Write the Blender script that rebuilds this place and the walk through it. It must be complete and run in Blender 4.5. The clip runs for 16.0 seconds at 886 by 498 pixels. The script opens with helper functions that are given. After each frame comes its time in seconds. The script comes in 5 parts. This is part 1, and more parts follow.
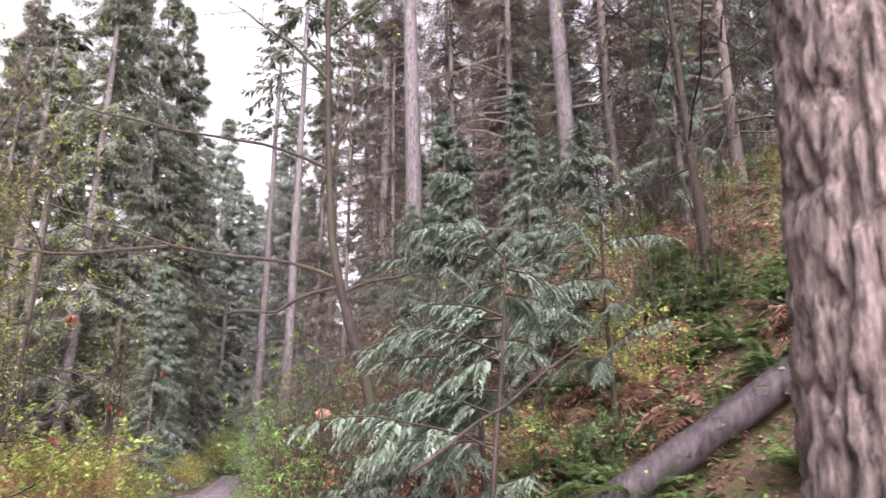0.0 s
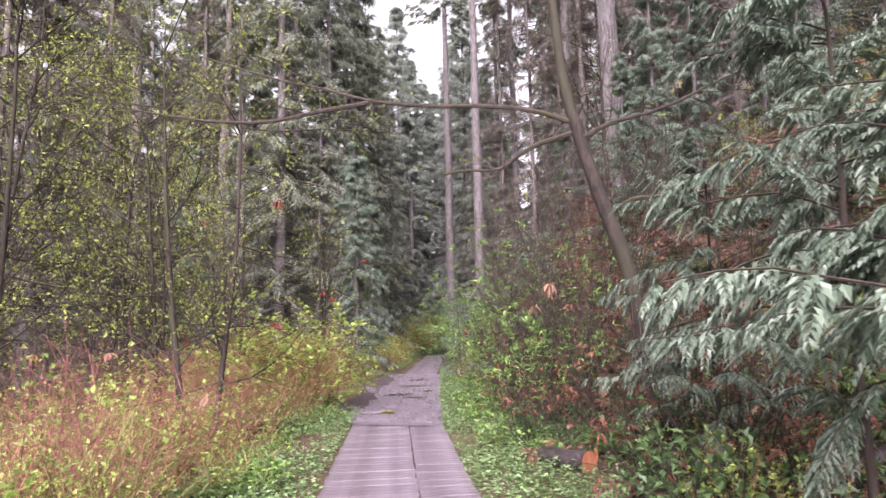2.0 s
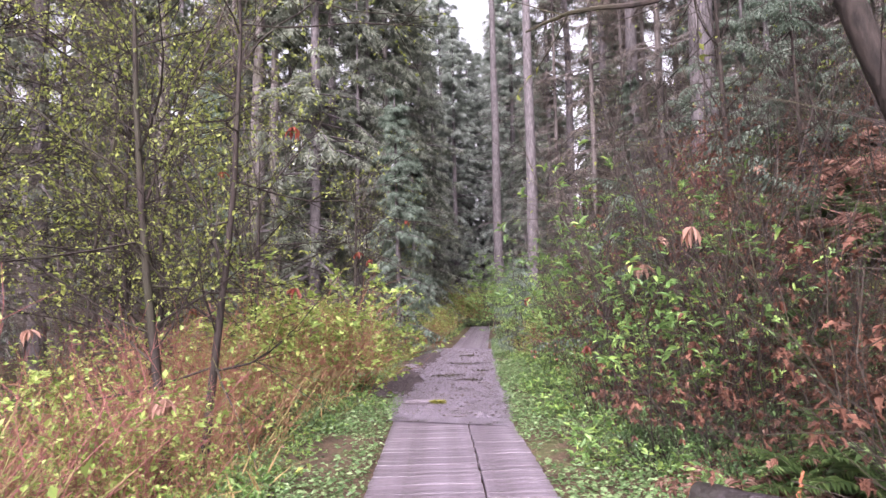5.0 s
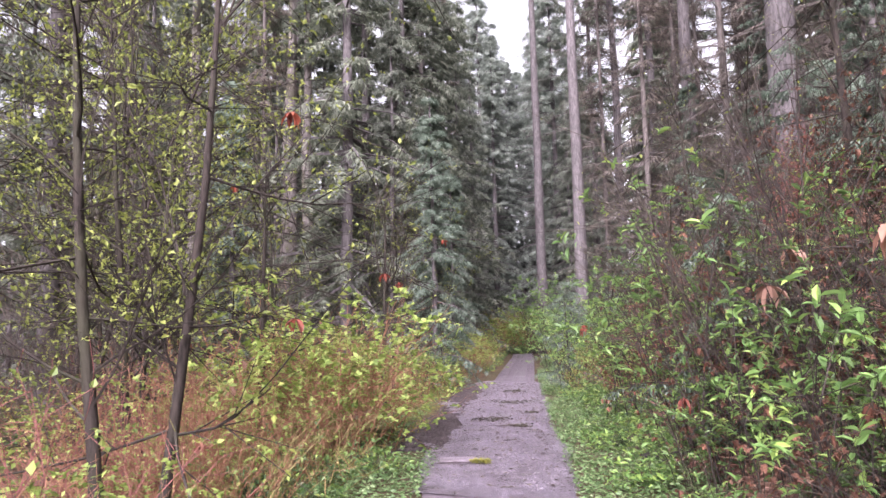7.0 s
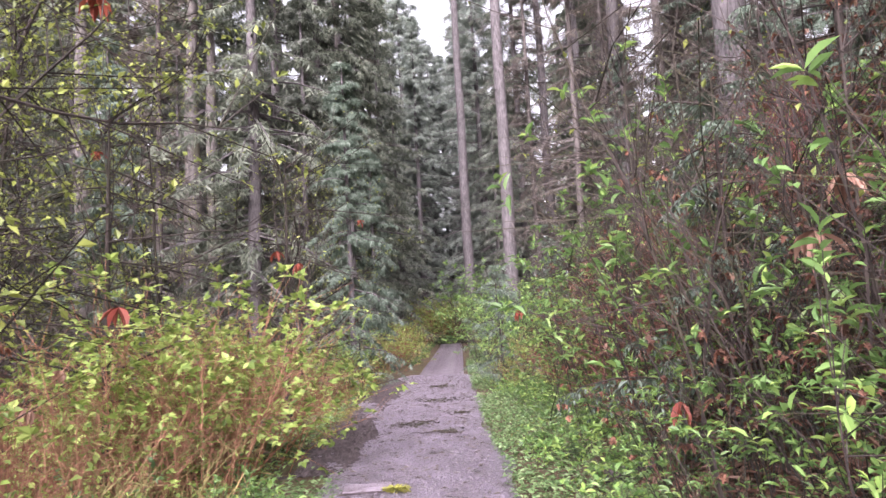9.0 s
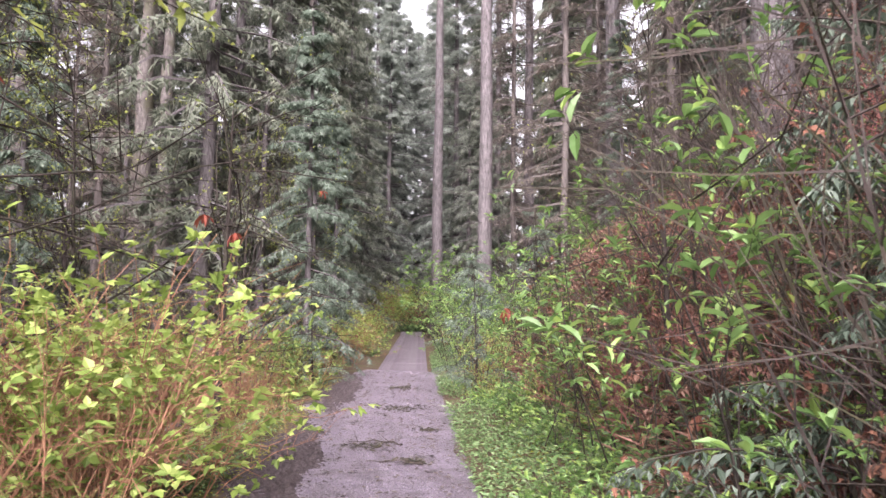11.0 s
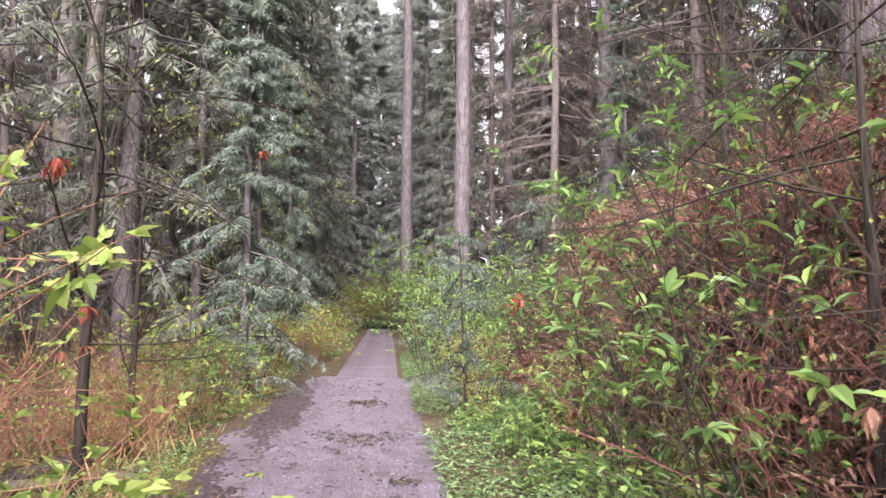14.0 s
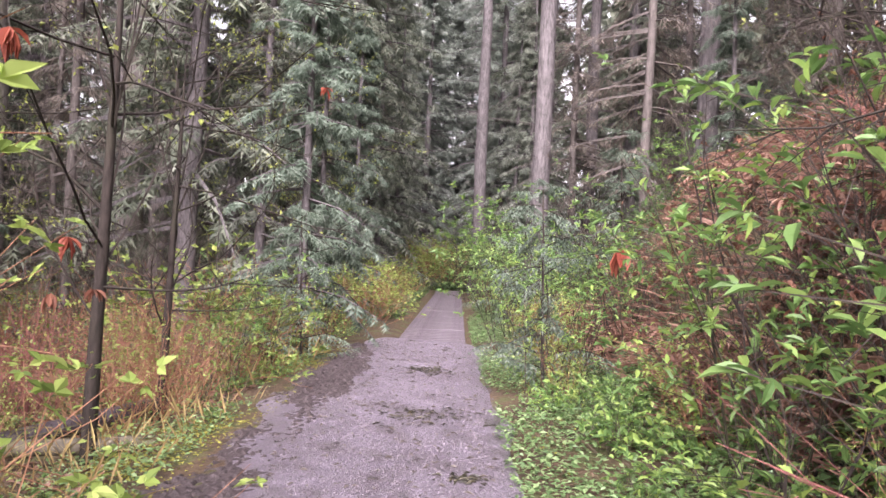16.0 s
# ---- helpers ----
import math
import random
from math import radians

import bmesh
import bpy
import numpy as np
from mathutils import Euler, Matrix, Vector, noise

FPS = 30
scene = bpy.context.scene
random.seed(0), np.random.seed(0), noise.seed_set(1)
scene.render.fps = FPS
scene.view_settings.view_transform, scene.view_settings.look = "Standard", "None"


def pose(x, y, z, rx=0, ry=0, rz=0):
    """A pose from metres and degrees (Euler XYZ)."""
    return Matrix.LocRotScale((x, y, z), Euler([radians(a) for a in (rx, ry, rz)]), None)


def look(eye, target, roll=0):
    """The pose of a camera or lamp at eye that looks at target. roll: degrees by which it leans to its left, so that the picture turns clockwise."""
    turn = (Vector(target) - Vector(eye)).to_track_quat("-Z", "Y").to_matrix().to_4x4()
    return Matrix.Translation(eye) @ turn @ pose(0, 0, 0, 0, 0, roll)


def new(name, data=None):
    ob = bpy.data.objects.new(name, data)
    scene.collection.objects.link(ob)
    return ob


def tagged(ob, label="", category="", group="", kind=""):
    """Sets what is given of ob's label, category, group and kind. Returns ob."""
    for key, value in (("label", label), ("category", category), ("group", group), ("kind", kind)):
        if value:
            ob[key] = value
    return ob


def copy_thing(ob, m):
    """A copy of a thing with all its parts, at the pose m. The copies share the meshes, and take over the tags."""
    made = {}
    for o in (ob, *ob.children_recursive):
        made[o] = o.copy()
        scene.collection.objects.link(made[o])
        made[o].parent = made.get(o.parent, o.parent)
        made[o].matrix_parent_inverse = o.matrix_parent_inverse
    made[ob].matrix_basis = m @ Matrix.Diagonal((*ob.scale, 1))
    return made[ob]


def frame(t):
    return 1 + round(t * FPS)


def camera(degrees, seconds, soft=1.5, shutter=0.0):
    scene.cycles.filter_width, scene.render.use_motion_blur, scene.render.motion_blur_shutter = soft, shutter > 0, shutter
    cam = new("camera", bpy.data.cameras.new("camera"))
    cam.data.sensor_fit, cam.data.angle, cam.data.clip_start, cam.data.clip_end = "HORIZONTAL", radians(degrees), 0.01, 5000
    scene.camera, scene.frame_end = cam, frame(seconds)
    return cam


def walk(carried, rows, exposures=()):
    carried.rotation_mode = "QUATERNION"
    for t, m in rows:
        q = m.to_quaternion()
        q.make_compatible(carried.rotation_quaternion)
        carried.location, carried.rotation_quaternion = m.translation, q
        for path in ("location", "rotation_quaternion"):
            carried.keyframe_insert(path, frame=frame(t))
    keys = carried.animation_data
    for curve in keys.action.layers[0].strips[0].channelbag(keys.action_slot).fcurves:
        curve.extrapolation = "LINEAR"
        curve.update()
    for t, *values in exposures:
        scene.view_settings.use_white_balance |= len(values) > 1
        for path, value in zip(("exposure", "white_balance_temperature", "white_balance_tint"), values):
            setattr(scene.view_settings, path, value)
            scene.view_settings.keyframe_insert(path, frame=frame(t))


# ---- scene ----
cam = camera(66.4, 16.0, soft=1.5, shutter=0.2)
PATH = [
    (0, (0.219, 0.791, 1.444), (0.17, 2.707, 2.017), -0.6),
    (0.5, (0.028, 1.104, 1.452), (-0.189, 3.015, 2.002), 0.2),
    (0.8, (-0.103, 1.3, 1.439), (-0.354, 3.23, 1.9), -0.2),
    (1, (-0.194, 1.438, 1.431), (-0.469, 3.378, 1.828), -0.2),
    (1.5, (-0.349, 1.842, 1.425), (-0.766, 3.777, 1.714), -0.3),
    (2, (-0.625, 2.199, 1.45), (-1.195, 4.1, 1.702), -1.4),
    (2.5, (-0.797, 2.592, 1.465), (-1.413, 4.483, 1.682), -1.6),
    (3, (-1.026, 3.022, 1.458), (-1.713, 4.889, 1.663), -0.5),
    (3.5, (-1.218, 3.408, 1.452), (-1.935, 5.265, 1.649), -0.5),
    (4, (-1.382, 3.864, 1.455), (-2.088, 5.728, 1.63), -1.1),
    (4.2, (-1.466, 4.027, 1.44), (-2.152, 5.899, 1.601), -1.3),
    (6.3, (-2.235, 6.005, 1.533), (-2.987, 7.849, 1.723), -0.7),
    (6.5, (-2.316, 6.161, 1.552), (-3.089, 7.996, 1.747), -0.7),
    (7, (-2.478, 6.616, 1.558), (-3.272, 8.435, 1.8), -1.3),
    (7.5, (-2.622, 7.117, 1.552), (-3.344, 8.969, 1.776), -2.2),
    (8, (-2.744, 7.625, 1.553), (-3.398, 9.502, 1.772), -3.1),
    (8.5, (-2.924, 8.051, 1.552), (-3.554, 9.937, 1.77), -3.7),
    (9, (-3.052, 8.521, 1.51), (-3.645, 10.419, 1.718), -3.2),
    (9.2, (-3.12, 8.717, 1.529), (-3.689, 10.623, 1.737), -2.9),
    (11.3, (-3.938, 10.727, 1.665), (-4.437, 12.658, 1.811), 1.0),
    (11.5, (-4.016, 10.953, 1.644), (-4.523, 12.883, 1.776), 1.2),
    (12, (-4.157, 11.497, 1.625), (-4.701, 13.416, 1.774), 1.5),
    (12.5, (-4.316, 12.006, 1.596), (-4.855, 13.929, 1.704), 0.8),
    (13, (-4.449, 12.518, 1.586), (-4.95, 14.449, 1.723), 0.2),
    (13.5, (-4.601, 12.987, 1.566), (-5.044, 14.933, 1.698), -0.6),
    (14, (-4.705, 13.45, 1.549), (-5.106, 15.403, 1.702), 0.2),
    (14.5, (-4.865, 13.872, 1.52), (-5.258, 15.823, 1.711), 0.5),
    (15, (-4.936, 14.245, 1.49), (-5.383, 16.184, 1.688), 1.1),
    (15.5, (-5.021, 14.489, 1.485), (-5.547, 16.415, 1.607), 1.2),
    (16, (-5.057, 14.726, 1.446), (-5.66, 16.632, 1.489), 2.6),
]
walk(cam, [(t, look(eye, target, roll)) for t, eye, target, roll in PATH], exposures=[(0, 2.34, 6500, 27), (4, 2.3, 6280, 28), (8, 2.42, 6200, 27), (12, 2.54, 6480, 24), (16, 2.58, 6450, 25)])


# ---- light ----
world = bpy.data.worlds.new("overcast_sky")
scene.world = world
world.use_nodes = True
wn, wl = world.node_tree.nodes, world.node_tree.links
wn.clear()
sky = wn.new("ShaderNodeTexSky")
sky.sky_type = "NISHITA"
sky.sun_disc = False
sky.sun_elevation, sky.sun_rotation = radians(34), radians(195)
sky.dust_density, sky.air_density = 4.0, 1.0
grey = wn.new("ShaderNodeHueSaturation")
grey.inputs["Saturation"].default_value = 0.12
bg = wn.new("ShaderNodeBackground")
bg.inputs["Strength"].default_value = 0.1
out = wn.new("ShaderNodeOutputWorld")
wl.new(sky.outputs[0], grey.inputs["Color"])
wl.new(grey.outputs[0], bg.inputs["Color"])
wl.new(bg.outputs[0], out.inputs["Surface"])
sun = new("sun", bpy.data.lights.new("sun", "SUN"))
sun.data.energy, sun.data.angle, sun.data.color = 3.4, radians(50), (1.0, 0.97, 0.95)
sun.matrix_world = look((6, -18, 26.5), (-6, 20, 0))

# ---- materials ----


def mat(name, rough=0.7, spec=0.4):
    m = bpy.data.materials.new(name)
    m.use_nodes = True
    n, l = m.node_tree.nodes, m.node_tree.links
    b = n["Principled BSDF"]
    b.inputs["Roughness"].default_value = rough
    b.inputs["Specular IOR Level"].default_value = spec
    return m, n, l, b


def ramp(n, stops):
    r = n.new("ShaderNodeValToRGB")
    e = r.color_ramp.elements
    while len(e) < len(stops):
        e.new(0.5)
    for k, (p, c) in zip(e, stops):
        k.position, k.color = p, (*c, 1)
    return r


def noise_tex(n, l, scale, detail=4.0, stretch=(1, 1, 1), rough=0.55):
    co = n.new("ShaderNodeTexCoord")
    mp = n.new("ShaderNodeMapping")
    mp.inputs["Scale"].default_value = stretch
    t = n.new("ShaderNodeTexNoise")
    t.inputs["Scale"].default_value, t.inputs["Detail"].default_value = scale, detail
    t.inputs["Roughness"].default_value = rough
    l.new(co.outputs["Object"], mp.inputs["Vector"])
    l.new(mp.outputs[0], t.inputs["Vector"])
    return t


def bumped(n, l, b, height, strength, distance):
    bp = n.new("ShaderNodeBump")
    bp.inputs["Strength"].default_value, bp.inputs["Distance"].default_value = strength, distance
    l.new(height, bp.inputs["Height"])
    l.new(bp.outputs[0], b.inputs["Normal"])


def leaf_mat(name, stops, rough=0.5, glow=0.35):
    """A leaf: each one its own shade, light passing through it."""
    m, n, l, b = mat(name, rough, 0.4)
    g = n.new("ShaderNodeNewGeometry")
    r = ramp(n, stops)
    o = n.new("ShaderNodeObjectInfo")
    hs = n.new("ShaderNodeHueSaturation")
    mr = n.new("ShaderNodeMapRange")
    mr.inputs["To Min"].default_value, mr.inputs["To Max"].default_value = 0.78, 1.22
    l.new(o.outputs["Random"], mr.inputs["Value"])
    l.new(g.outputs["Random Per Island"], r.inputs["Fac"])
    l.new(r.outputs["Color"], hs.inputs["Color"])
    l.new(mr.outputs[0], hs.inputs["Value"])
    tr = n.new("ShaderNodeBsdfTranslucent")
    mx = n.new("ShaderNodeMixShader")
    mx.inputs["Fac"].default_value = glow
    l.new(hs.outputs[0], b.inputs["Base Color"])
    l.new(hs.outputs[0], tr.inputs["Color"])
    l.new(b.outputs[0], mx.inputs[1])
    l.new(tr.outputs[0], mx.inputs[2])
    l.new(mx.outputs[0], n["Material Output"].inputs["Surface"])
    return m


def bark_mat(name, dark, light, moss=None, scale=9.0, relief=0.02, rough=0.85):
    m, n, l, b = mat(name, rough, 0.25)
    t = noise_tex(n, l, scale, 6.0, (1, 1, 0.22), 0.65)
    r = ramp(n, [(0.32, dark), (0.68, light)])
    l.new(t.outputs["Fac"], r.inputs["Fac"])
    col = r.outputs["Color"]
    big = noise_tex(n, l, 1.7, 3.0, (1, 1, 0.5))
    if moss:
        mr = ramp(n, [(0.48, (0, 0, 0)), (0.66, (1, 1, 1))])
        mix = n.new("ShaderNodeMixRGB")
        mix.inputs["Color2"].default_value = (*moss, 1)
        l.new(big.outputs["Fac"], mr.inputs["Fac"])
        l.new(mr.outputs["Color"], mix.inputs["Fac"])
        l.new(col, mix.inputs["Color1"])
        col = mix.outputs["Color"]
    l.new(col, b.inputs["Base Color"])
    bumped(n, l, b, t.outputs["Fac"], 0.9, relief)
    return m


BARK_FIR = bark_mat("fir_bark", (0.038, 0.033, 0.034), (0.15, 0.132, 0.135), None, 18, 0.035)
BARK_DEEP = bark_mat("furrowed_fir_bark", (0.03, 0.022, 0.021), (0.27, 0.215, 0.2), None, 46, 0.03)
BARK_GREY = bark_mat("alder_bark", (0.06, 0.05, 0.047), (0.19, 0.168, 0.158), (0.085, 0.08, 0.055), 16, 0.008)
BARK_BROWN = bark_mat("maple_bark", (0.012, 0.009, 0.008), (0.046, 0.035, 0.03), (0.036, 0.033, 0.022), 30, 0.014)
BARK_TWIG = bark_mat("dark_twig_bark", (0.015, 0.012, 0.011), (0.058, 0.043, 0.038), (0.04, 0.036, 0.02), 20, 0.004)
BARK_DEAD = bark_mat("dead_twig_bark", (0.05, 0.041, 0.038), (0.14, 0.12, 0.112), None, 20, 0.004)
BARK_CANE = bark_mat("reddish_cane_bark", (0.12, 0.054, 0.033), (0.36, 0.19, 0.115), None, 14, 0.003)
BARK_PALE = bark_mat("pale_twig_bark", (0.05, 0.038, 0.034), (0.15, 0.118, 0.105), None, 20, 0.003)
BARK_RED = bark_mat("red_cane_bark", (0.09, 0.032, 0.03), (0.30, 0.125, 0.11), None, 14, 0.003)
BARK_MOSS = bark_mat("thick_moss", (0.08, 0.072, 0.028), (0.22, 0.195, 0.075), None, 30, 0.01)
BARK_MOSSY = bark_mat("mossy_bark", (0.05, 0.042, 0.032), (0.15, 0.128, 0.095), (0.105, 0.10, 0.05), 14, 0.008)
LOG_WET = bark_mat("wet_log_bark", (0.016, 0.012, 0.013), (0.085, 0.068, 0.076), (0.03, 0.026, 0.022), 22, 0.03, 0.45)
CUT_WOOD = bark_mat("cut_wood", (0.22, 0.075, 0.04), (0.42, 0.17, 0.09), None, 30, 0.003)
FIR_LEAF = leaf_mat("fir_needles", [(0, (0.07, 0.083, 0.06)), (0.5, (0.145, 0.165, 0.122)), (1, (0.245, 0.265, 0.2))], 0.5, 0.5)
HEM_LEAF = leaf_mat("hemlock_needles", [(0, (0.085, 0.098, 0.078)), (0.5, (0.165, 0.185, 0.148)), (1, (0.275, 0.295, 0.24))], 0.5, 0.5)
CEDAR_LEAF = leaf_mat("cedar_sprays", [(0, (0.06, 0.09, 0.062)), (0.6, (0.135, 0.178, 0.132)), (1, (0.24, 0.29, 0.23))], 0.55, 0.35)
# needle colour lightened to stand in for mist over the far trees
HAZE_NEEDLE = leaf_mat("pale_needles", [(0, (0.15, 0.175, 0.15)), (0.5, (0.235, 0.265, 0.23)), (1, (0.33, 0.36, 0.31))], 0.5, 0.55)
WITHER_LEAF = leaf_mat("withered_leaves", [(0, (0.045, 0.02, 0.013)), (0.6, (0.12, 0.05, 0.031)), (0.95, (0.2, 0.092, 0.058)), (1, (0.27, 0.165, 0.12))], 0.8, 0.25)
DEAD_NEEDLE = leaf_mat("dry_needles", [(0, (0.085, 0.07, 0.06)), (1, (0.21, 0.178, 0.152))], 0.7, 0.4)
BUD_LEAF = leaf_mat("spring_leaves", [(0, (0.12, 0.155, 0.04)), (0.5, (0.22, 0.26, 0.065)), (1, (0.38, 0.42, 0.11))], 0.5, 0.45)
BERRY_LEAF = leaf_mat("salmonberry_leaves", [(0, (0.10, 0.155, 0.035)), (0.5, (0.235, 0.325, 0.075)), (1, (0.41, 0.5, 0.15))], 0.45, 0.45)
PLUM_LEAF = leaf_mat("lance_leaves", [(0, (0.09, 0.17, 0.05)), (0.6, (0.19, 0.32, 0.10)), (1, (0.34, 0.47, 0.12))], 0.4, 0.45)
SALAL_LEAF = leaf_mat("evergreen_leaves", [(0, (0.045, 0.085, 0.03)), (0.7, (0.09, 0.16, 0.06)), (1, (0.17, 0.25, 0.10))], 0.35, 0.3)
FERN_LEAF = leaf_mat("fern_fronds", [(0, (0.035, 0.065, 0.02)), (0.7, (0.08, 0.13, 0.04)), (1, (0.15, 0.2, 0.07))], 0.45, 0.3)
BROWN_LEAF = leaf_mat("dead_bracken", [(0, (0.1, 0.048, 0.036)), (0.5, (0.22, 0.118, 0.088)), (1, (0.37, 0.235, 0.185))], 0.8, 0.25)
RUST_LEAF = leaf_mat("rust_leaf", [(0, (0.17, 0.034, 0.022)), (1, (0.3, 0.085, 0.05))], 0.6, 0.3)
RUST_DULL = leaf_mat("rust_brown_leaf", [(0, (0.12, 0.042, 0.025)), (1, (0.23, 0.095, 0.06))], 0.65, 0.3)
PALE_LEAF = leaf_mat("pale_dead_leaf", [(0, (0.26, 0.135, 0.095)), (1, (0.42, 0.26, 0.2))], 0.6, 0.35)
COVER_LEAF = leaf_mat("ground_cover_leaves", [(0, (0.08, 0.14, 0.055)), (0.5, (0.15, 0.245, 0.095)), (1, (0.28, 0.38, 0.18))], 0.42, 0.35)
MOSS_LEAF = leaf_mat("moss", [(0, (0.13, 0.13, 0.025)), (1, (0.30, 0.29, 0.06))], 0.8, 0.2)
SODDEN = leaf_mat("sodden_litter", [(0, (0.02, 0.018, 0.014)), (0.7, (0.06, 0.055, 0.038)), (1, (0.1, 0.085, 0.05))], 0.6, 0.1)
MUD = bark_mat("wet_mud", (0.02, 0.015, 0.016), (0.088, 0.068, 0.07), None, 22, 0.03, 0.6)
STRAW = leaf_mat("dry_grass", [(0, (0.20, 0.13, 0.05)), (1, (0.42, 0.32, 0.14))], 0.7, 0.3)

# forest floor
FLOOR, n, l, b = mat("forest_floor", 0.85, 0.25)
ta = noise_tex(n, l, 2.3, 8.0)
tb = noise_tex(n, l, 24.0, 6.0)
ra = ramp(n, [(0.3, (0.05, 0.038, 0.028)), (0.5, (0.11, 0.075, 0.05)), (0.62, (0.085, 0.095, 0.04)), (0.8, (0.16, 0.11, 0.075))])
rb = ramp(n, [(0.3, (0.5, 0.5, 0.5)), (0.7, (1.3, 1.25, 1.2))])
mx = n.new("ShaderNodeMixRGB")
mx.blend_type = "MULTIPLY"
mx.inputs["Fac"].default_value = 1.0
l.new(ta.outputs["Fac"], ra.inputs["Fac"])
l.new(tb.outputs["Fac"], rb.inputs["Fac"])
l.new(ra.outputs["Color"], mx.inputs["Color1"])
l.new(rb.outputs["Color"], mx.inputs["Color2"])
l.new(mx.outputs["Color"], b.inputs["Base Color"])
bumped(n, l, b, tb.outputs["Fac"], 1.0, 0.04)

# wet gravel trail
GRAVEL, n, l, b = mat("wet_gravel", 0.5, 0.5)
ta = noise_tex(n, l, 2.6, 10.0, rough=0.7)
tb = noise_tex(n, l, 75.0, 5.0, rough=0.85)
ra = ramp(n, [(0.34, (0.06, 0.047, 0.05)), (0.42, (0.14, 0.115, 0.134)), (0.53, (0.205, 0.174, 0.21)), (0.72, (0.28, 0.243, 0.295))])
rb = ramp(n, [(0.36, (0.4, 0.39, 0.39)), (0.5, (0.95, 0.94, 0.95)), (0.64, (1.6, 1.58, 1.62))])
mx = n.new("ShaderNodeMixRGB")
mx.blend_type = "MULTIPLY"
mx.inputs["Fac"].default_value = 1.0
l.new(ta.outputs["Fac"], ra.inputs["Fac"])
l.new(tb.outputs["Fac"], rb.inputs["Fac"])
l.new(ra.outputs["Color"], mx.inputs["Color1"])
l.new(rb.outputs["Color"], mx.inputs["Color2"])
l.new(mx.outputs["Color"], b.inputs["Base Color"])
rr = ramp(n, [(0.35, (0.22, 0.22, 0.22)), (0.6, (0.6, 0.6, 0.6))])
l.new(ta.outputs["Fac"], rr.inputs["Fac"])
l.new(rr.outputs["Color"], b.inputs["Roughness"])
bumped(n, l, b, tb.outputs["Fac"], 1.0, 0.025)

CHIPS = leaf_mat("gravel_chips", [(0, (0.05, 0.04, 0.042)), (0.5, (0.12, 0.098, 0.114)), (1, (0.2, 0.168, 0.2))], 0.5, 0.0)

# wet boards
BOARD, n, l, b = mat("wet_weathered_board", 0.4, 0.5)
ta = noise_tex(n, l, 6.0, 6.0, (0.25, 4, 1))
tb = noise_tex(n, l, 2.0, 4.0)
ra = ramp(n, [(0.3, (0.095, 0.075, 0.085)), (0.55, (0.165, 0.138, 0.16)), (0.8, (0.24, 0.205, 0.24))])
o = n.new("ShaderNodeObjectInfo")
mr = n.new("ShaderNodeMapRange")
mr.inputs["To Min"].default_value, mr.inputs["To Max"].default_value = 0.88, 1.12
hs = n.new("ShaderNodeHueSaturation")
l.new(ta.outputs["Fac"], ra.inputs["Fac"])
l.new(ra.outputs["Color"], hs.inputs["Color"])
l.new(o.outputs["Random"], mr.inputs["Value"])
l.new(mr.outputs[0], hs.inputs["Value"])
stain = ramp(n, [(0.36, (0.42, 0.38, 0.37)), (0.5, (0.95, 0.93, 0.95)), (0.7, (1.12, 1.1, 1.15))])
tc = noise_tex(n, l, 9.0, 6.0, (1, 1, 1), 0.7)
mx = n.new("ShaderNodeMixRGB")
mx.blend_type = "MULTIPLY"
mx.inputs["Fac"].default_value = 0.9
l.new(tc.outputs["Fac"], stain.inputs["Fac"])
l.new(hs.outputs[0], mx.inputs["Color1"])
l.new(stain.outputs["Color"], mx.inputs["Color2"])
l.new(mx.outputs["Color"], b.inputs["Base Color"])
rr = ramp(n, [(0.42, (0.3, 0.3, 0.3)), (0.58, (0.65, 0.65, 0.65))])
l.new(tb.outputs["Fac"], rr.inputs["Fac"])
l.new(rr.outputs["Color"], b.inputs["Roughness"])
bumped(n, l, b, ta.outputs["Fac"], 0.5, 0.006)

# ---- shape helpers ----
rng = np.random.default_rng(7)


class Soup:
    """Gathers points and faces of one mesh."""

    def __init__(self):
        self.v, self.f, self.n = [], [], 0

    def add(self, verts, tris):
        self.v.append(verts.reshape(-1, 3))
        self.f.append(tris.reshape(-1, 3) + self.n)
        self.n += len(self.v[-1])
        return self

    def mesh(self, name, smooth=False):
        v, f = np.concatenate(self.v).astype(np.float32), np.concatenate(self.f).astype(np.int32)
        me = bpy.data.meshes.new(name)
        me.vertices.add(len(v))
        me.vertices.foreach_set("co", v.ravel())
        me.loops.add(len(f) * 3)
        me.loops.foreach_set("vertex_index", f.ravel())
        me.polygons.add(len(f))
        me.polygons.foreach_set("loop_start", np.arange(0, len(f) * 3, 3, dtype=np.int32))
        me.polygons.foreach_set("use_smooth", np.full(len(f), smooth))
        me.update(calc_edges=True)
        me.validate()
        return me


def unit(a):
    return a / np.maximum(np.linalg.norm(a, axis=-1, keepdims=True), 1e-9)


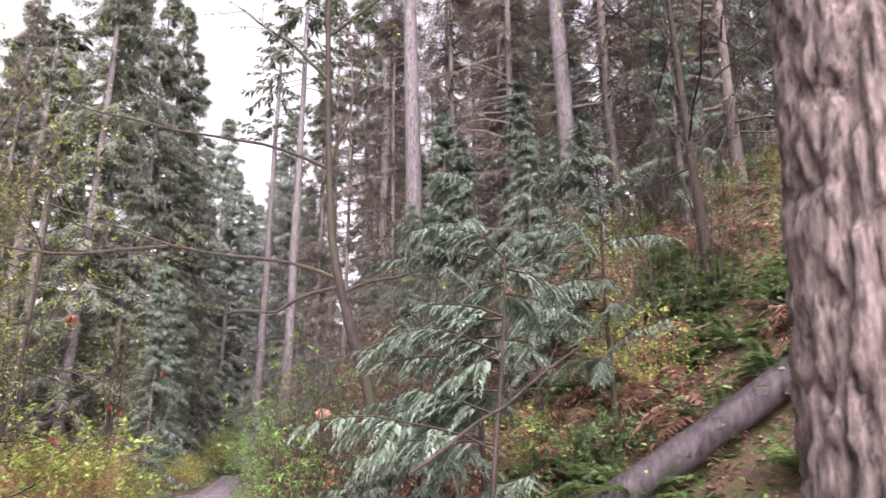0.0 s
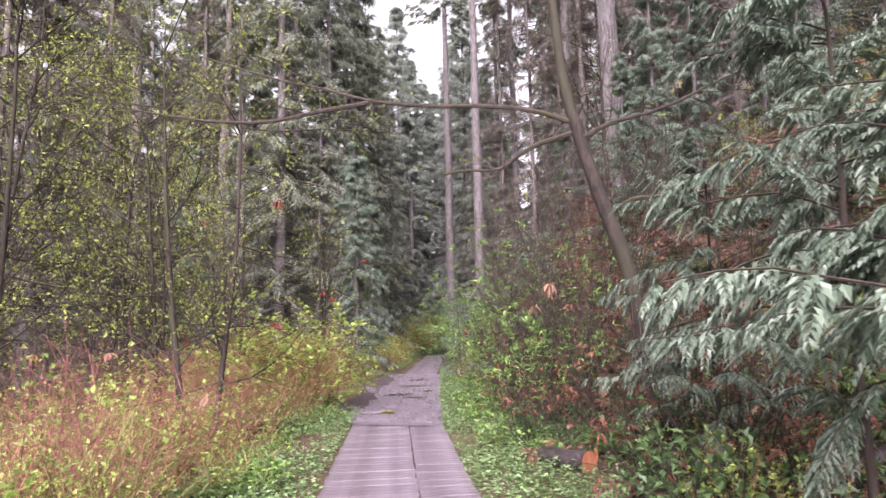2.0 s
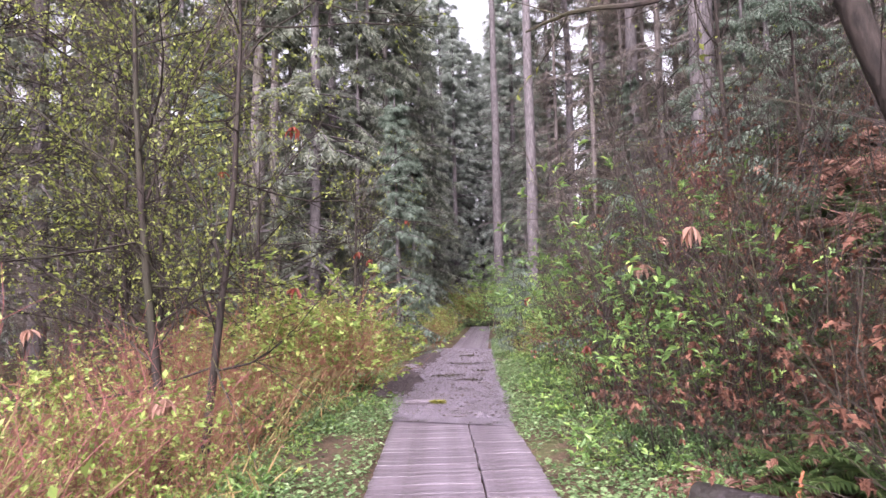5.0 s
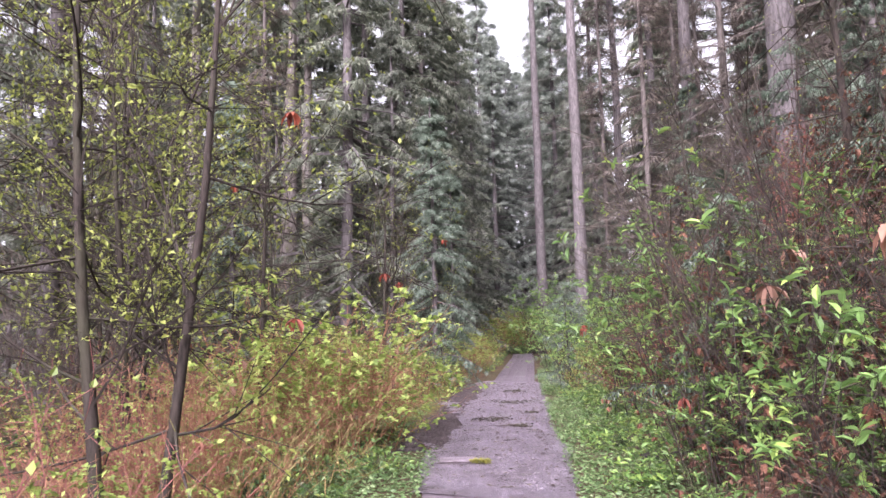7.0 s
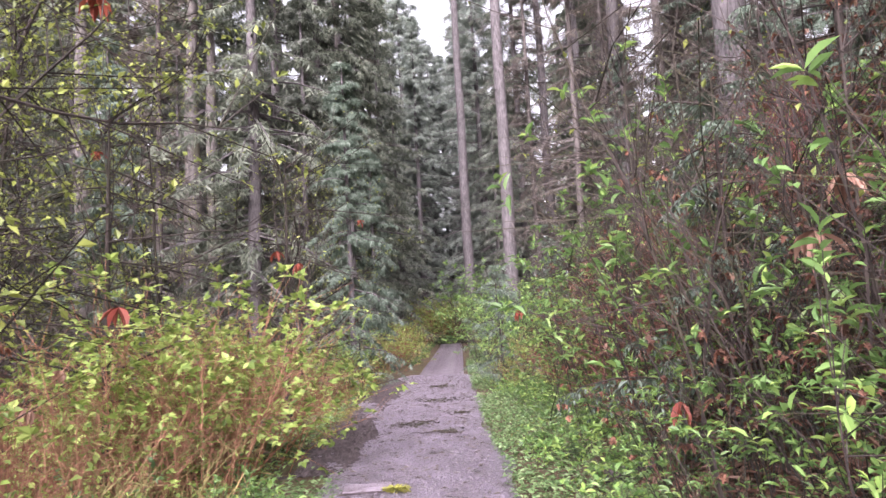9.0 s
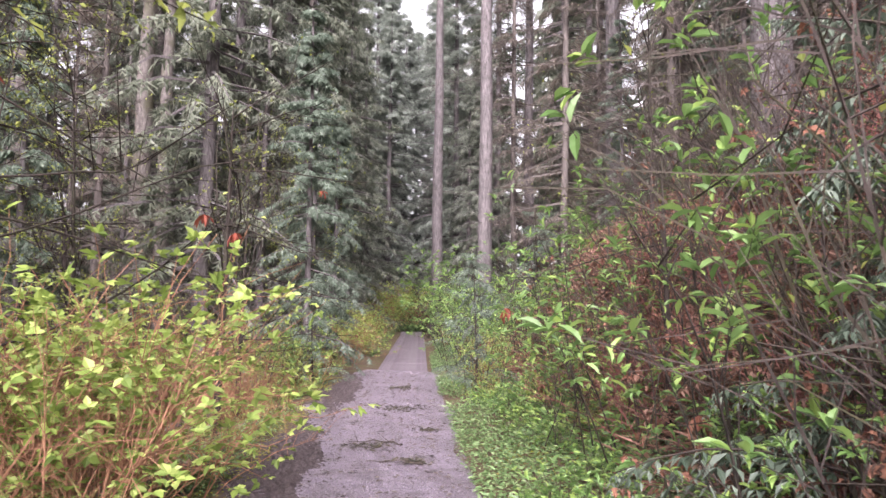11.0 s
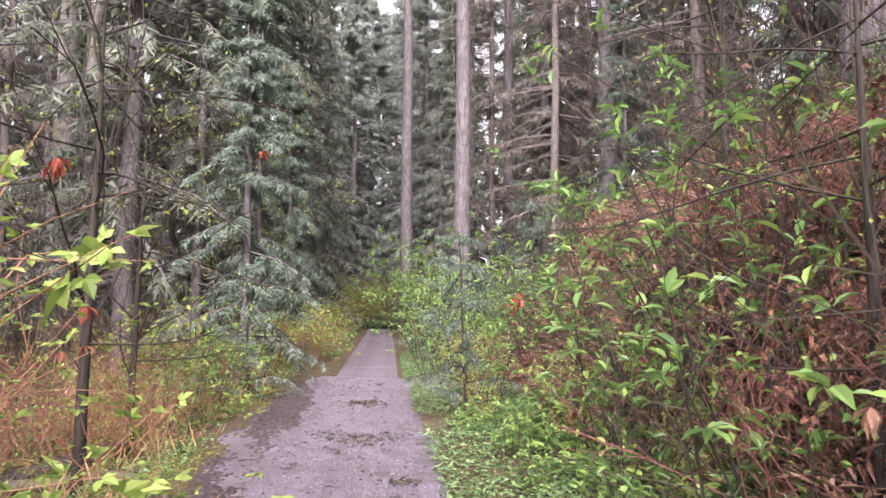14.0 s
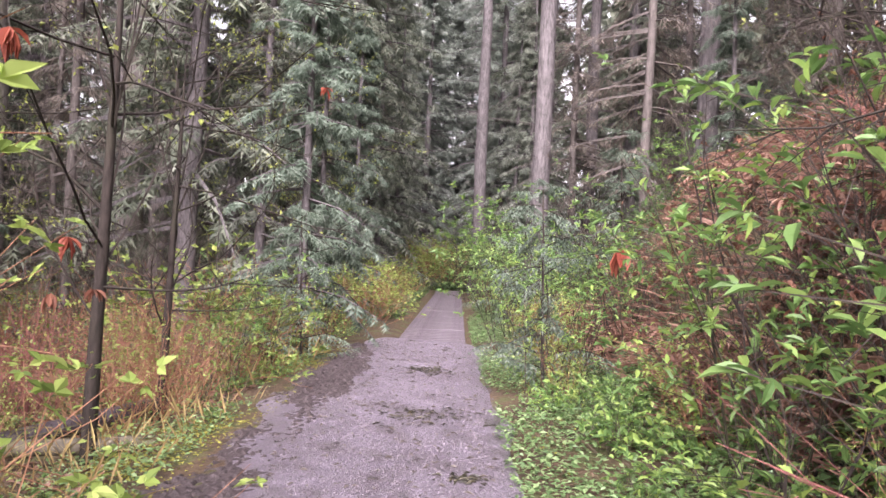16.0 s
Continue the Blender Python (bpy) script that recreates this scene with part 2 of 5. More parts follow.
def tubes(sp, pts, rad, sides=3):
    """Tapered round stems: pts (n, k, 3), rad (n, k)."""
    pts, rad = np.asarray(pts, float), np.asarray(rad, float)
    if pts.ndim == 2:
        pts, rad = pts[None], rad[None]
    n_, k, _ = pts.shape
    t = unit(np.gradient(pts, axis=1))
    ref = np.where(np.abs(t[..., 2:3]) > 0.8, np.array([1.0, 0.13, 0]), np.array([0, 0.1, 1.0]))
    a = unit(np.cross(t, ref))
    c = np.cross(t, a)
    th = np.arange(sides) * 2 * np.pi / sides
    ring = a[:, :, None] * np.cos(th)[:, None] + c[:, :, None] * np.sin(th)[:, None]
    v = pts[:, :, None] + ring * rad[:, :, None, None]
    i, j = np.meshgrid(np.arange(k - 1), np.arange(sides), indexing="ij")
    j2 = (j + 1) % sides
    q = np.stack([i * sides + j, i * sides + j2, (i + 1) * sides + j2, (i + 1) * sides + j], -1).reshape(-1, 4)
    tri = np.concatenate([q[:, [0, 1, 2]], q[:, [0, 2, 3]]])
    return sp.add(v, tri[None] + (np.arange(n_) * k * sides)[:, None, None])


# leaf outlines: along, across, lift; and their triangles
KITE = (np.array([(0, 0, 0), (0.45, 0.5, 0.12), (1, 0, -0.1), (0.45, -0.5, 0.12)]), np.array([(0, 1, 2), (0, 2, 3)]))
LANCE = (np.array([(0, 0, 0), (0.3, 0.42, 0.1), (0.65, 0.42, 0.06), (1, 0, -0.18), (0.65, -0.42, 0.06), (0.3, -0.42, 0.1), (0.5, 0, -0.03)]),
         np.array([(0, 1, 6), (1, 2, 6), (2, 3, 6), (3, 4, 6), (4, 5, 6), (5, 0, 6)]))
LOBED = (np.array([(0, 0, 0), (0.1, 0.5, 0.08), (0.5, 0.28, 0.05), (0.62, 0.6, 0.0), (0.72, 0.24, 0.03), (1, 0, -0.12), (0.72, -0.24, 0.03), (0.62, -0.6, 0.0), (0.5, -0.28, 0.05), (0.1, -0.5, 0.08), (0.4, 0, -0.02)]),
         np.array([(10, i, i + 1) for i in range(9)] + [(10, 9, 0)]))
SPRAY = (np.array([(0, -0.04, 0), (0, 0.04, 0), (1, 0, -0.2), (0.15, 0, 0), (0.3, 0, 0), (0.5, 0.55, -0.1), (0.15, 0, 0), (0.3, 0, 0), (0.5, -0.55, -0.1),
                    (0.4, 0, -0.03), (0.55, 0, -0.05), (0.8, 0.42, -0.2), (0.4, 0, -0.03), (0.55, 0, -0.05), (0.8, -0.42, -0.2)]),
         np.array([(0, 2, 1), (3, 5, 4), (6, 7, 8), (9, 11, 10), (12, 13, 14)]))

SPRIG = (np.array([(0, -0.03, 0), (0, 0.03, 0), (1, 0, -0.15), (0.2, 0, 0), (0.28, 0, 0), (0.7, 0.5, -0.12), (0.42, 0, -0.03), (0.5, 0, -0.03), (0.9, -0.45, -0.16)]), np.array([(0, 2, 1), (3, 5, 4), (6, 7, 8)]))


def trefoil():
    """Three toothed leaflets on one stalk."""
    one = np.array([(0, 0, 0), (0.1, 0.13, 0.04), (0.34, 0.2, 0.04), (0.66, 0, -0.08), (0.34, -0.2, 0.04), (0.1, -0.13, 0.04)])
    tri = np.array([(0, 1, 2), (0, 2, 3), (0, 3, 4), (0, 4, 5)])
    v, f = [], []
    for k, (turn, size) in enumerate([(0, 1.0), (1.25, 0.8), (-1.25, 0.8)]):
        c, s_ = math.cos(turn), math.sin(turn)
        v.append(np.stack([0.38 + size * (one[:, 0] * c - one[:, 1] * s_), size * (one[:, 0] * s_ + one[:, 1] * c), one[:, 2] * size], -1))
        f.append(tri + 6 * k)
    return np.concatenate(v), np.concatenate(f)


TREFOIL = trefoil()


def leaves(sp, p, along, up, length, width, shape=KITE):
    """Many leaves at once, each from its foot p along a direction."""
    tv, tf = shape
    n_ = len(p)
    length, width = np.broadcast_to(length, n_), np.broadcast_to(width, n_)
    a = unit(along)
    side = unit(np.cross(up, a))
    nor = np.cross(a, side)
    v = p[:, None] + a[:, None] * (tv[:, 0] * length[:, None])[..., None] + side[:, None] * (tv[:, 1] * width[:, None])[..., None] + nor[:, None] * (tv[:, 2] * length[:, None])[..., None]
    return sp.add(v, tf[None] + (np.arange(n_) * len(tv))[:, None, None])


def along_curve(pts, t):
    """Points and directions at fractions t (n, m) of curves pts (n, k, 3)."""
    k = pts.shape[1]
    u = np.clip(t, 0, 0.999) * (k - 1)
    i = u.astype(int)
    w = (u - i)[..., None]
    r = np.arange(len(pts))[:, None]
    a, c = pts[r, i], pts[r, i + 1]
    return a * (1 - w) + c * w, unit(c - a)


def curves(g, start, heading, length, k=5, bend=0.15, sag=0.0):
    """Crooked curves from start points (n, 3): heading (n, 3), length (n)."""
    n_ = len(start)
    length = np.broadcast_to(length, n_)
    pts, d, p = [start], unit(heading), start
    for i in range(1, k):
        d = unit(d + g.normal(0, bend, (n_, 3)) + np.array([0, 0, -sag]))
        p = p + d * (length / (k - 1))[:, None]
        pts.append(p)
    return np.stack(pts, 1)


def offshoots(g, parents, per, length, spread=0.9, lift=0.2, lo=0.25, hi=1.0, k=5, bend=0.15, sag=0.0):
    """Side shoots from parent curves."""
    t = g.uniform(lo, hi, (len(parents), per))
    p, d = along_curve(parents, t)
    out_ = unit(g.normal(0, 1, p.shape))
    h = unit(d * (1 - 0.4 * spread) + out_ * spread + np.array([0, 0, lift]))
    n_ = len(parents) * per
    ln = np.broadcast_to(length, n_) * g.uniform(0.6, 1.25, n_)
    return curves(g, p.reshape(-1, 3), h.reshape(-1, 3), ln, k, bend, sag)


def taper(n_, k, r0, r1):
    return np.broadcast_to(np.linspace(1, 0, k) ** 0.8, (n_, k)) * (np.broadcast_to(r0, n_)[:, None] - r1) + r1


def thing(name, label, category, group=""):
    e = new(name)
    e.empty_display_size = 0.2
    return tagged(e, label, category, group)


JOINED = ("branchwork", "dead_branchwork", "brushwood", "crown", "foliage", "cane_clump", "bud_growth", "frond_growth", "stalk_growth", "spray_growth")


def part(name, sp, material, parent, label="", smooth=False):
    me = sp.mesh(name, smooth) if isinstance(sp, Soup) else sp
    if not me.materials:
        me.materials.append(material)
    ob = new(name, me)
    ob.parent = parent
    return tagged(ob, label, kind="stuff" if name in JOINED else "")


def structure(name, sp, material, label, category, smooth=False):
    ob = new(name, sp.mesh(name, smooth))
    ob.data.materials.append(material)
    return tagged(ob, label, category, kind="structure")


def stuff(name, sp, material, label, category):
    ob = new(name, sp.mesh(name))
    ob.data.materials.append(material)
    return tagged(ob, label, category, kind="stuff")


placed = set()


def place(proto, x, y, turn=0.0, size=1.0, dz=0.0, lean=0.0, tall=1.0):
    """The first use moves the thing itself, later ones copy it."""
    m = pose(x, y, ground_z(x, y) + dz, lean, 0, turn)
    if proto.name in placed:
        return copy_thing(proto, m @ Matrix.Diagonal((size, size, size * tall, 1)))
    placed.add(proto.name)
    proto.matrix_basis = m
    return proto


# ---- the lie of the land ----
TRAIL_Y = [-40, -10, 0, 8.87, 13.1, 18.2, 21, 26.4, 45, 70, 140]
TRAIL_X = [16.4, 4.4, 0.4, -3.15, -4.75, -6.4, -7.25, -8.9, -14.3, -22, -43]


def trail_x(y):
    return np.interp(y, TRAIL_Y, TRAIL_X)


def from_trail(s, y):
    """World x of a place s metres to the right of the trail's middle."""
    return trail_x(y) + s / 0.93


def smooth(a, lo, hi):
    t = np.clip((a - lo) / (hi - lo), 0, 1)
    return t * t * (3 - 2 * t)


def land(s, y):
    s, y = np.asarray(s, float), np.asarray(y, float)
    foot = 2.4 + 0.6 * smooth(y, 24, 40)
    steep = 0.76 - 0.25 * smooth(y, 30, 60)
    rise = np.maximum(s - foot, 0)
    right = 0.06 * np.clip(s - 1.0, 0, 1.6) + steep * (rise - 0.5 * (1 - np.exp(-rise / 0.5))) 
    right = right + 1.7 * smooth(s, 1.9, 4.3) * smooth(y, 10, 14.5) * smooth(-y, -42, -28)
    right = 15 * np.tanh(right / 15)
    left = -0.33 * smooth(-s, 1.1, 3.2) + 0.05 * np.maximum(-s - 9, 0) * np.exp(np.minimum(s + 9, 0) / 80)
    lumps = 0.05 * np.sin(1.7 * s + 0.9 * y) * np.sin(1.1 * y - 0.6 * s) + 0.1 * np.sin(0.53 * s + 0.31 * y + 1)
    return np.where(s > 0, right, left) + lumps * smooth(np.abs(s), 1.2, 4.0) - 0.07 * smooth(-np.abs(s), -0.85, -0.6)


def ground_z(x, y):
    return float(land((x - trail_x(y)) * 0.93, y))


def grid(us, vs, fn):
    uu, vv = np.meshgrid(us, vs, indexing="ij")
    p = fn(uu, vv)
    nu, nv = len(us), len(vs)
    i, j = np.meshgrid(np.arange(nu - 1), np.arange(nv - 1), indexing="ij")
    a = (i * nv + j).ravel()
    q = np.stack([a, a + nv, a + nv + 1, a + 1], -1)
    return Soup().add(p, np.concatenate([q[:, [0, 1, 2]], q[:, [0, 2, 3]]]))


ss = np.concatenate([[-400, -200, -110, -70, -50, -38, -30, -24, -20], np.arange(-17, -6, 0.8), np.arange(-6, 9, 0.2), np.arange(9, 26, 0.9), [28, 34, 42, 55, 75, 110, 200, 400]])
ys = np.concatenate([[-400, -200, -100, -60, -35, -20], np.arange(-12, 34, 0.25), np.arange(34, 80, 1.2), [85, 100, 130, 180, 260, 420, 800]])
structure("ground", grid(ss, ys, lambda s, y: np.stack([from_trail(s, y), y, land(s, y)], -1)), FLOOR, "brown leafy forest floor rising into a steep bank", "ground", True)


def trail_surface(s, y):
    edge = smooth(np.abs(s + 0.12), 0.75, 1.25)
    wob = 0.0015 * np.sin(5 * y + 2 * s) * np.sin(3.1 * s + 1.3 * y)
    x = from_trail(s * (1 + 0.12 * np.sin(1.3 * y) + 0.07 * np.sin(3.7 * y)) - 0.25 * smooth(-s, 0.3, 1.0) * smooth(y, 14, 17) * smooth(-y, -25, -21), y)
    return np.stack([x, y, 0.012 + wob - 0.11 * edge], -1)


structure("pavement", grid(np.linspace(-1.35, 1.1, 36), np.arange(12.75, 26.7, 0.1), trail_surface), GRAVEL, "wet grey-purple gravel trail with muddy edges", "trail", True)

# ---- kinds of plants ----


def conifer(name, label, seed, height, z0, reach, nb, ns, spray, leafmat, bark, r0, shape=KITE, droop=0.35, shed=0.0, group=""):
    """A conifer: trunk, limbs and a crown of many hanging sprays."""
    g = np.random.default_rng(seed)
    e = thing(name, label, "tree", group)
    k = 9
    tp = np.zeros((1, k, 3))
    tp[0, :, 2] = np.linspace(-0.5, height, k)
    tp[0, :, :2] = np.cumsum(g.normal(0, 0.03, (k, 2)), 0) * height / 20
    part("trunk", tubes(Soup(), tp, taper(1, k, r0, 0.02), 12), bark, e, smooth=True)
    u = np.sort(g.uniform(0, 1, nb)) ** 0.9
    z = z0 + (height - z0) * u
    ln = reach * (1 - u) ** 0.75 * g.uniform(0.35, 1.3, nb) + 0.15
    az = g.uniform(0, 2 * np.pi, nb)
    h = np.stack([np.cos(az), np.sin(az), 0.35 - 0.5 * (1 - u)], -1)
    st = np.stack([np.interp(z, tp[0, :, 2], tp[0, :, 0]), np.interp(z, tp[0, :, 2], tp[0, :, 1]), z], -1)
    br = curves(g, st, h, ln, 5, 0.08, droop * 0.25)
    part("branchwork", tubes(Soup(), br[:, ::2], taper(nb, 3, 0.012 + 0.011 * ln, 0.004), 3), bark, e)
    t = g.uniform(0.12, 1.0, (nb, ns)) ** 0.8
    p, d = along_curve(br, t)
    side = np.cross(d, np.array([0, 0, 1.0])) * g.choice([-1, 1], (nb, ns, 1))
    al = d * 0.55 + side * g.uniform(0.3, 1.1, (nb, ns, 1)) + np.array([0, 0, -droop]) * g.uniform(0.5, 1.8, (nb, ns, 1)) + g.normal(0, 0.12, p.shape)
    up = np.array([0, 0, 1.0]) + g.normal(0, 0.35, p.shape)
    size = spray * g.uniform(0.6, 1.3, (nb, ns)) * (1.1 - 0.45 * t)
    keep = g.uniform(0, 1, (nb, ns)) > shed
    part("crown", leaves(Soup(), p[keep], al[keep], up[keep], size[keep], size[keep] * (0.26 if shape is KITE else 0.7), shape), leafmat, e)
    return e


def bare_fir(name, label, seed, height, r0, dead=70, bark=None, crown_from=0.5, group=""):
    """A tall trunk with dead lower twigs and a crown high up."""
    g = np.random.default_rng(seed)
    e = thing(name, label, "tree", group)
    k = 12
    tp = np.zeros((1, k, 3))
    tp[0, :, 2] = np.linspace(-0.6, height, k)
    tp[0, :, :2] = np.cumsum(g.normal(0, 0.05, (k, 2)), 0)
    rad = taper(1, k, r0, 0.03).copy()
    rad[0, 0] *= 1.25
    part("trunk", tubes(Soup(), tp, rad, 16), bark or BARK_FIR, e, smooth=True)
    z = g.uniform(1.0, height * 0.6, dead)
    az = g.uniform(0, 2 * np.pi, dead)
    st = np.stack([np.interp(z, tp[0, :, 2], tp[0, :, 0]), np.interp(z, tp[0, :, 2], tp[0, :, 1]), z], -1)
    br = curves(g, st, np.stack([np.cos(az), np.sin(az), g.uniform(-0.4, 0.1, dead)], -1), g.uniform(0.5, 2.2, dead), 5, 0.12, 0.05)
    sp = tubes(Soup(), br, taper(dead, 5, 0.012, 0.003), 3)
    tw = offshoots(g, br, 5, 0.6, 0.8, -0.1, 0.2, 1.0, 3, 0.2, 0.1)
    tubes(sp, tw, taper(len(tw), 3, 0.004, 0.002), 3)
    part("dead_branchwork", sp, BARK_DEAD, e)
    nb, ns = 44, 30
    u = np.sort(g.uniform(0, 1, nb))
    z = height * (crown_from + (1 - crown_from) * u)
    az = g.uniform(0, 2 * np.pi, nb)
    ln = 2.7 * (1 - u) ** 0.7 * g.uniform(0.6, 1.2, nb) + 0.3
    st = np.stack([np.interp(z, tp[0, :, 2], tp[0, :, 0]), np.interp(z, tp[0, :, 2], tp[0, :, 1]), z], -1)
    br = curves(g, st, np.stack([np.cos(az), np.sin(az), np.full(nb, -0.05)], -1), ln, 5, 0.08, 0.05)
    part("branchwork", tubes(Soup(), br, taper(nb, 5, 0.03, 0.005), 3), bark or BARK_FIR, e)
    t = g.uniform(0.15, 1.0, (nb, ns)) ** 0.8
    p, d = along_curve(br, t)
    side = np.cross(d, np.array([0, 0, 1.0])) * g.choice([-1, 1], (nb, ns, 1))
    al = d * 0.6 + side * g.uniform(0.3, 1.0, (nb, ns, 1)) + np.array([0, 0, -0.35]) + g.normal(0, 0.15, p.shape)
    size = 0.5 * g.uniform(0.6, 1.3, nb * ns)
    part("crown", leaves(Soup(), p.reshape(-1, 3), al.reshape(-1, 3), np.array([0, 0, 1.0]) + g.normal(0, 0.3, (nb * ns, 3)), size, size * 0.3), FIR_LEAF, e)
    return e


def leafy_tree(name, label, seed, height, r0, stems=1, limbs=16, twigs=6, per=9, leaf=0.05, leafmat=None, bark=None, shape=KITE, lean=0.08, reach=0.32, low=0.22, group="", bend=0.05):
    """A slender broadleaved tree with thin twigs and small leaves."""
    g = np.random.default_rng(seed)
    e = thing(name, label, "tree", group)
    az = g.uniform(0, 2 * np.pi, stems)
    st = np.stack([np.cos(az), np.sin(az), np.zeros(stems) - 0.3], -1) * np.array([0.15, 0.15, 1]) * (stems > 1) + np.array([0, 0, -0.2])
    main = curves(g, st, np.stack([np.cos(az) * lean, np.sin(az) * lean, np.ones(stems)], -1), height * g.uniform(0.8, 1.1, stems), 9, bend, -0.01)
    for i in range(stems):
        part("trunk", tubes(Soup(), main[i:i + 1], taper(1, 9, r0 * g.uniform(0.75, 1.1), 0.006), 8), bark, e, smooth=True)
    b1 = offshoots(g, main, limbs, height * reach, 1.15, 0.1, low, 0.97, 6, 0.12, -0.03)
    for one in b1:
        part("limb", tubes(Soup(), one[None], taper(1, 6, r0 * 0.22, 0.004), 4), bark, e)
    sp = Soup()
    b2 = offshoots(g, b1, twigs, height * reach * 0.42, 0.7, 0.1, 0.15, 1.0, 4, 0.15)
    tubes(sp, b2[:, ::3], taper(len(b2), 2, 0.006, 0.002), 3)
    part("brushwood", sp, bark, e)
    t = g.uniform(0.2, 1.0, (len(b2), per))
    p, d = along_curve(b2, t)
    al = d + g.normal(0, 0.8, p.shape) + np.array([0, 0, -0.1])
    n_ = p.shape[0] * per
    size = leaf * g.uniform(0.6, 1.5, n_)
    part("crown", leaves(Soup(), p.reshape(-1, 3), al.reshape(-1, 3), np.array([0, 0, 1.0]) + g.normal(0, 0.5, (n_, 3)), size, size * 0.6, shape), leafmat, e)
    return e


def bush(name, label, seed, height, stems, twigs, per, leaf, leafmat, bark, shape=LANCE, spread=0.5, wide=0.45, clump=False, bare=0.0, r0=0.008, sag=0.03, group="", lo=0.25):
    """A shrub of many canes with leaves on its side shoots."""
    g = np.random.default_rng(seed)
    e = thing(name, label, "shrub", group)
    az = g.uniform(0, 2 * np.pi, stems)
    r = g.uniform(0, 0.3, stems) * height
    st = np.stack([np.cos(az) * r, np.sin(az) * r, np.full(stems, -0.1)], -1)
    h = np.stack([np.cos(az), np.sin(az), np.zeros(stems)], -1) * g.uniform(0.1, 1, (stems, 1)) * spread + np.array([0, 0, 1.0]) + g.normal(0, 0.12, (stems, 3))
    main = curves(g, st, h, height * g.uniform(0.6, 1.15, stems), 7, 0.1, sag)
    if stems > 18:
        part("cane_clump", tubes(Soup(), main[:, ::2], taper(stems, 4, r0, 0.002), 3), bark, e)
    else:
        for one in main:
            part("cane", tubes(Soup(), one[None], taper(1, 7, r0, 0.002), 3), bark, e)
    sp = Soup()
    sh = offshoots(g, main, twigs, height * 0.3, 0.8, 0.15, lo, 1.0, 3, 0.22)
    if per > 3:
        tubes(sp, sh[:, ::2], taper(len(sh), 2, r0 * 0.4, 0.0015), 3)
    else:
        tubes(sp, sh, taper(len(sh), 3, r0 * 0.4, 0.0015), 3)
    part("brushwood", sp, bark, e)
    if per:
        keep = g.uniform(0, 1, len(sh)) >= bare
        lp = sh[keep]
        if clump:
            p, d = along_curve(lp, np.clip(g.normal(0.9, 0.08, (len(lp), per)), 0.4, 0.99))
            out_ = g.normal(0, 1, p.shape)
            al = d * 0.45 + unit(out_ * np.array([1, 1, 0.45])) * 0.9 + np.array([0, 0, 0.1 if leafmat is not WITHER_LEAF else -0.9])
        else:
            p, d = along_curve(lp, g.uniform(0.2, 1.0, (len(lp), per)))
            al = d * 0.5 + g.normal(0, 0.7, p.shape) + np.array([0, 0, -0.1])
        n_ = p.shape[0] * per
        size = leaf * g.uniform(0.55, 1.35, n_)
        part("foliage", leaves(Soup(), p.reshape(-1, 3), al.reshape(-1, 3), np.array([0, 0, 1.0]) + g.normal(0, 0.35, (n_, 3)), size, size * wide, shape), leafmat, e)
    return e


def fern(name, label, seed, fronds, length, pinnae, leafmat, bark, droop=0.28, group=""):
    """A fern: arching fronds, each with two rows of leaflets."""
    g = np.random.default_rng(seed)
    e = thing(name, label, "fern", group)
    az = np.arange(fronds) * 2.4 + g.normal(0, 0.3, fronds)
    h = np.stack([np.cos(az) * 0.7, np.sin(az) * 0.7, g.uniform(0.5, 1.4, fronds)], -1)
    rachis = curves(g, np.zeros((fronds, 3)), h, length * g.uniform(0.7, 1.15, fronds), 7, 0.05, droop)
    part("stalk_growth", tubes(Soup(), rachis[:, ::2], taper(fronds, 4, 0.004, 0.001), 3), bark, e)
    t = np.broadcast_to(np.repeat(np.linspace(0.12, 0.99, pinnae), 2), (fronds, pinnae * 2))
    p, d = along_curve(rachis, t)
    sg = np.tile([1.0, -1.0], pinnae)[None, :, None]
    side = unit(np.cross(d, np.array([0, 0, 1.0]))) * sg
    al = side + d * 0.35 + np.array([0, 0, -0.2]) + g.normal(0, 0.1, p.shape)
    size = (length * 0.15 * np.sin(np.pi * np.clip(t * 0.86 + 0.12, 0, 1)) + 0.01) * g.uniform(0.8, 1.15, t.shape)
    up = np.cross(side, d) * sg
    part("frond_growth", leaves(Soup(), p.reshape(-1, 3), al.reshape(-1, 3), up.reshape(-1, 3), size.ravel(), size.ravel() * 0.21), leafmat, e)
    return e


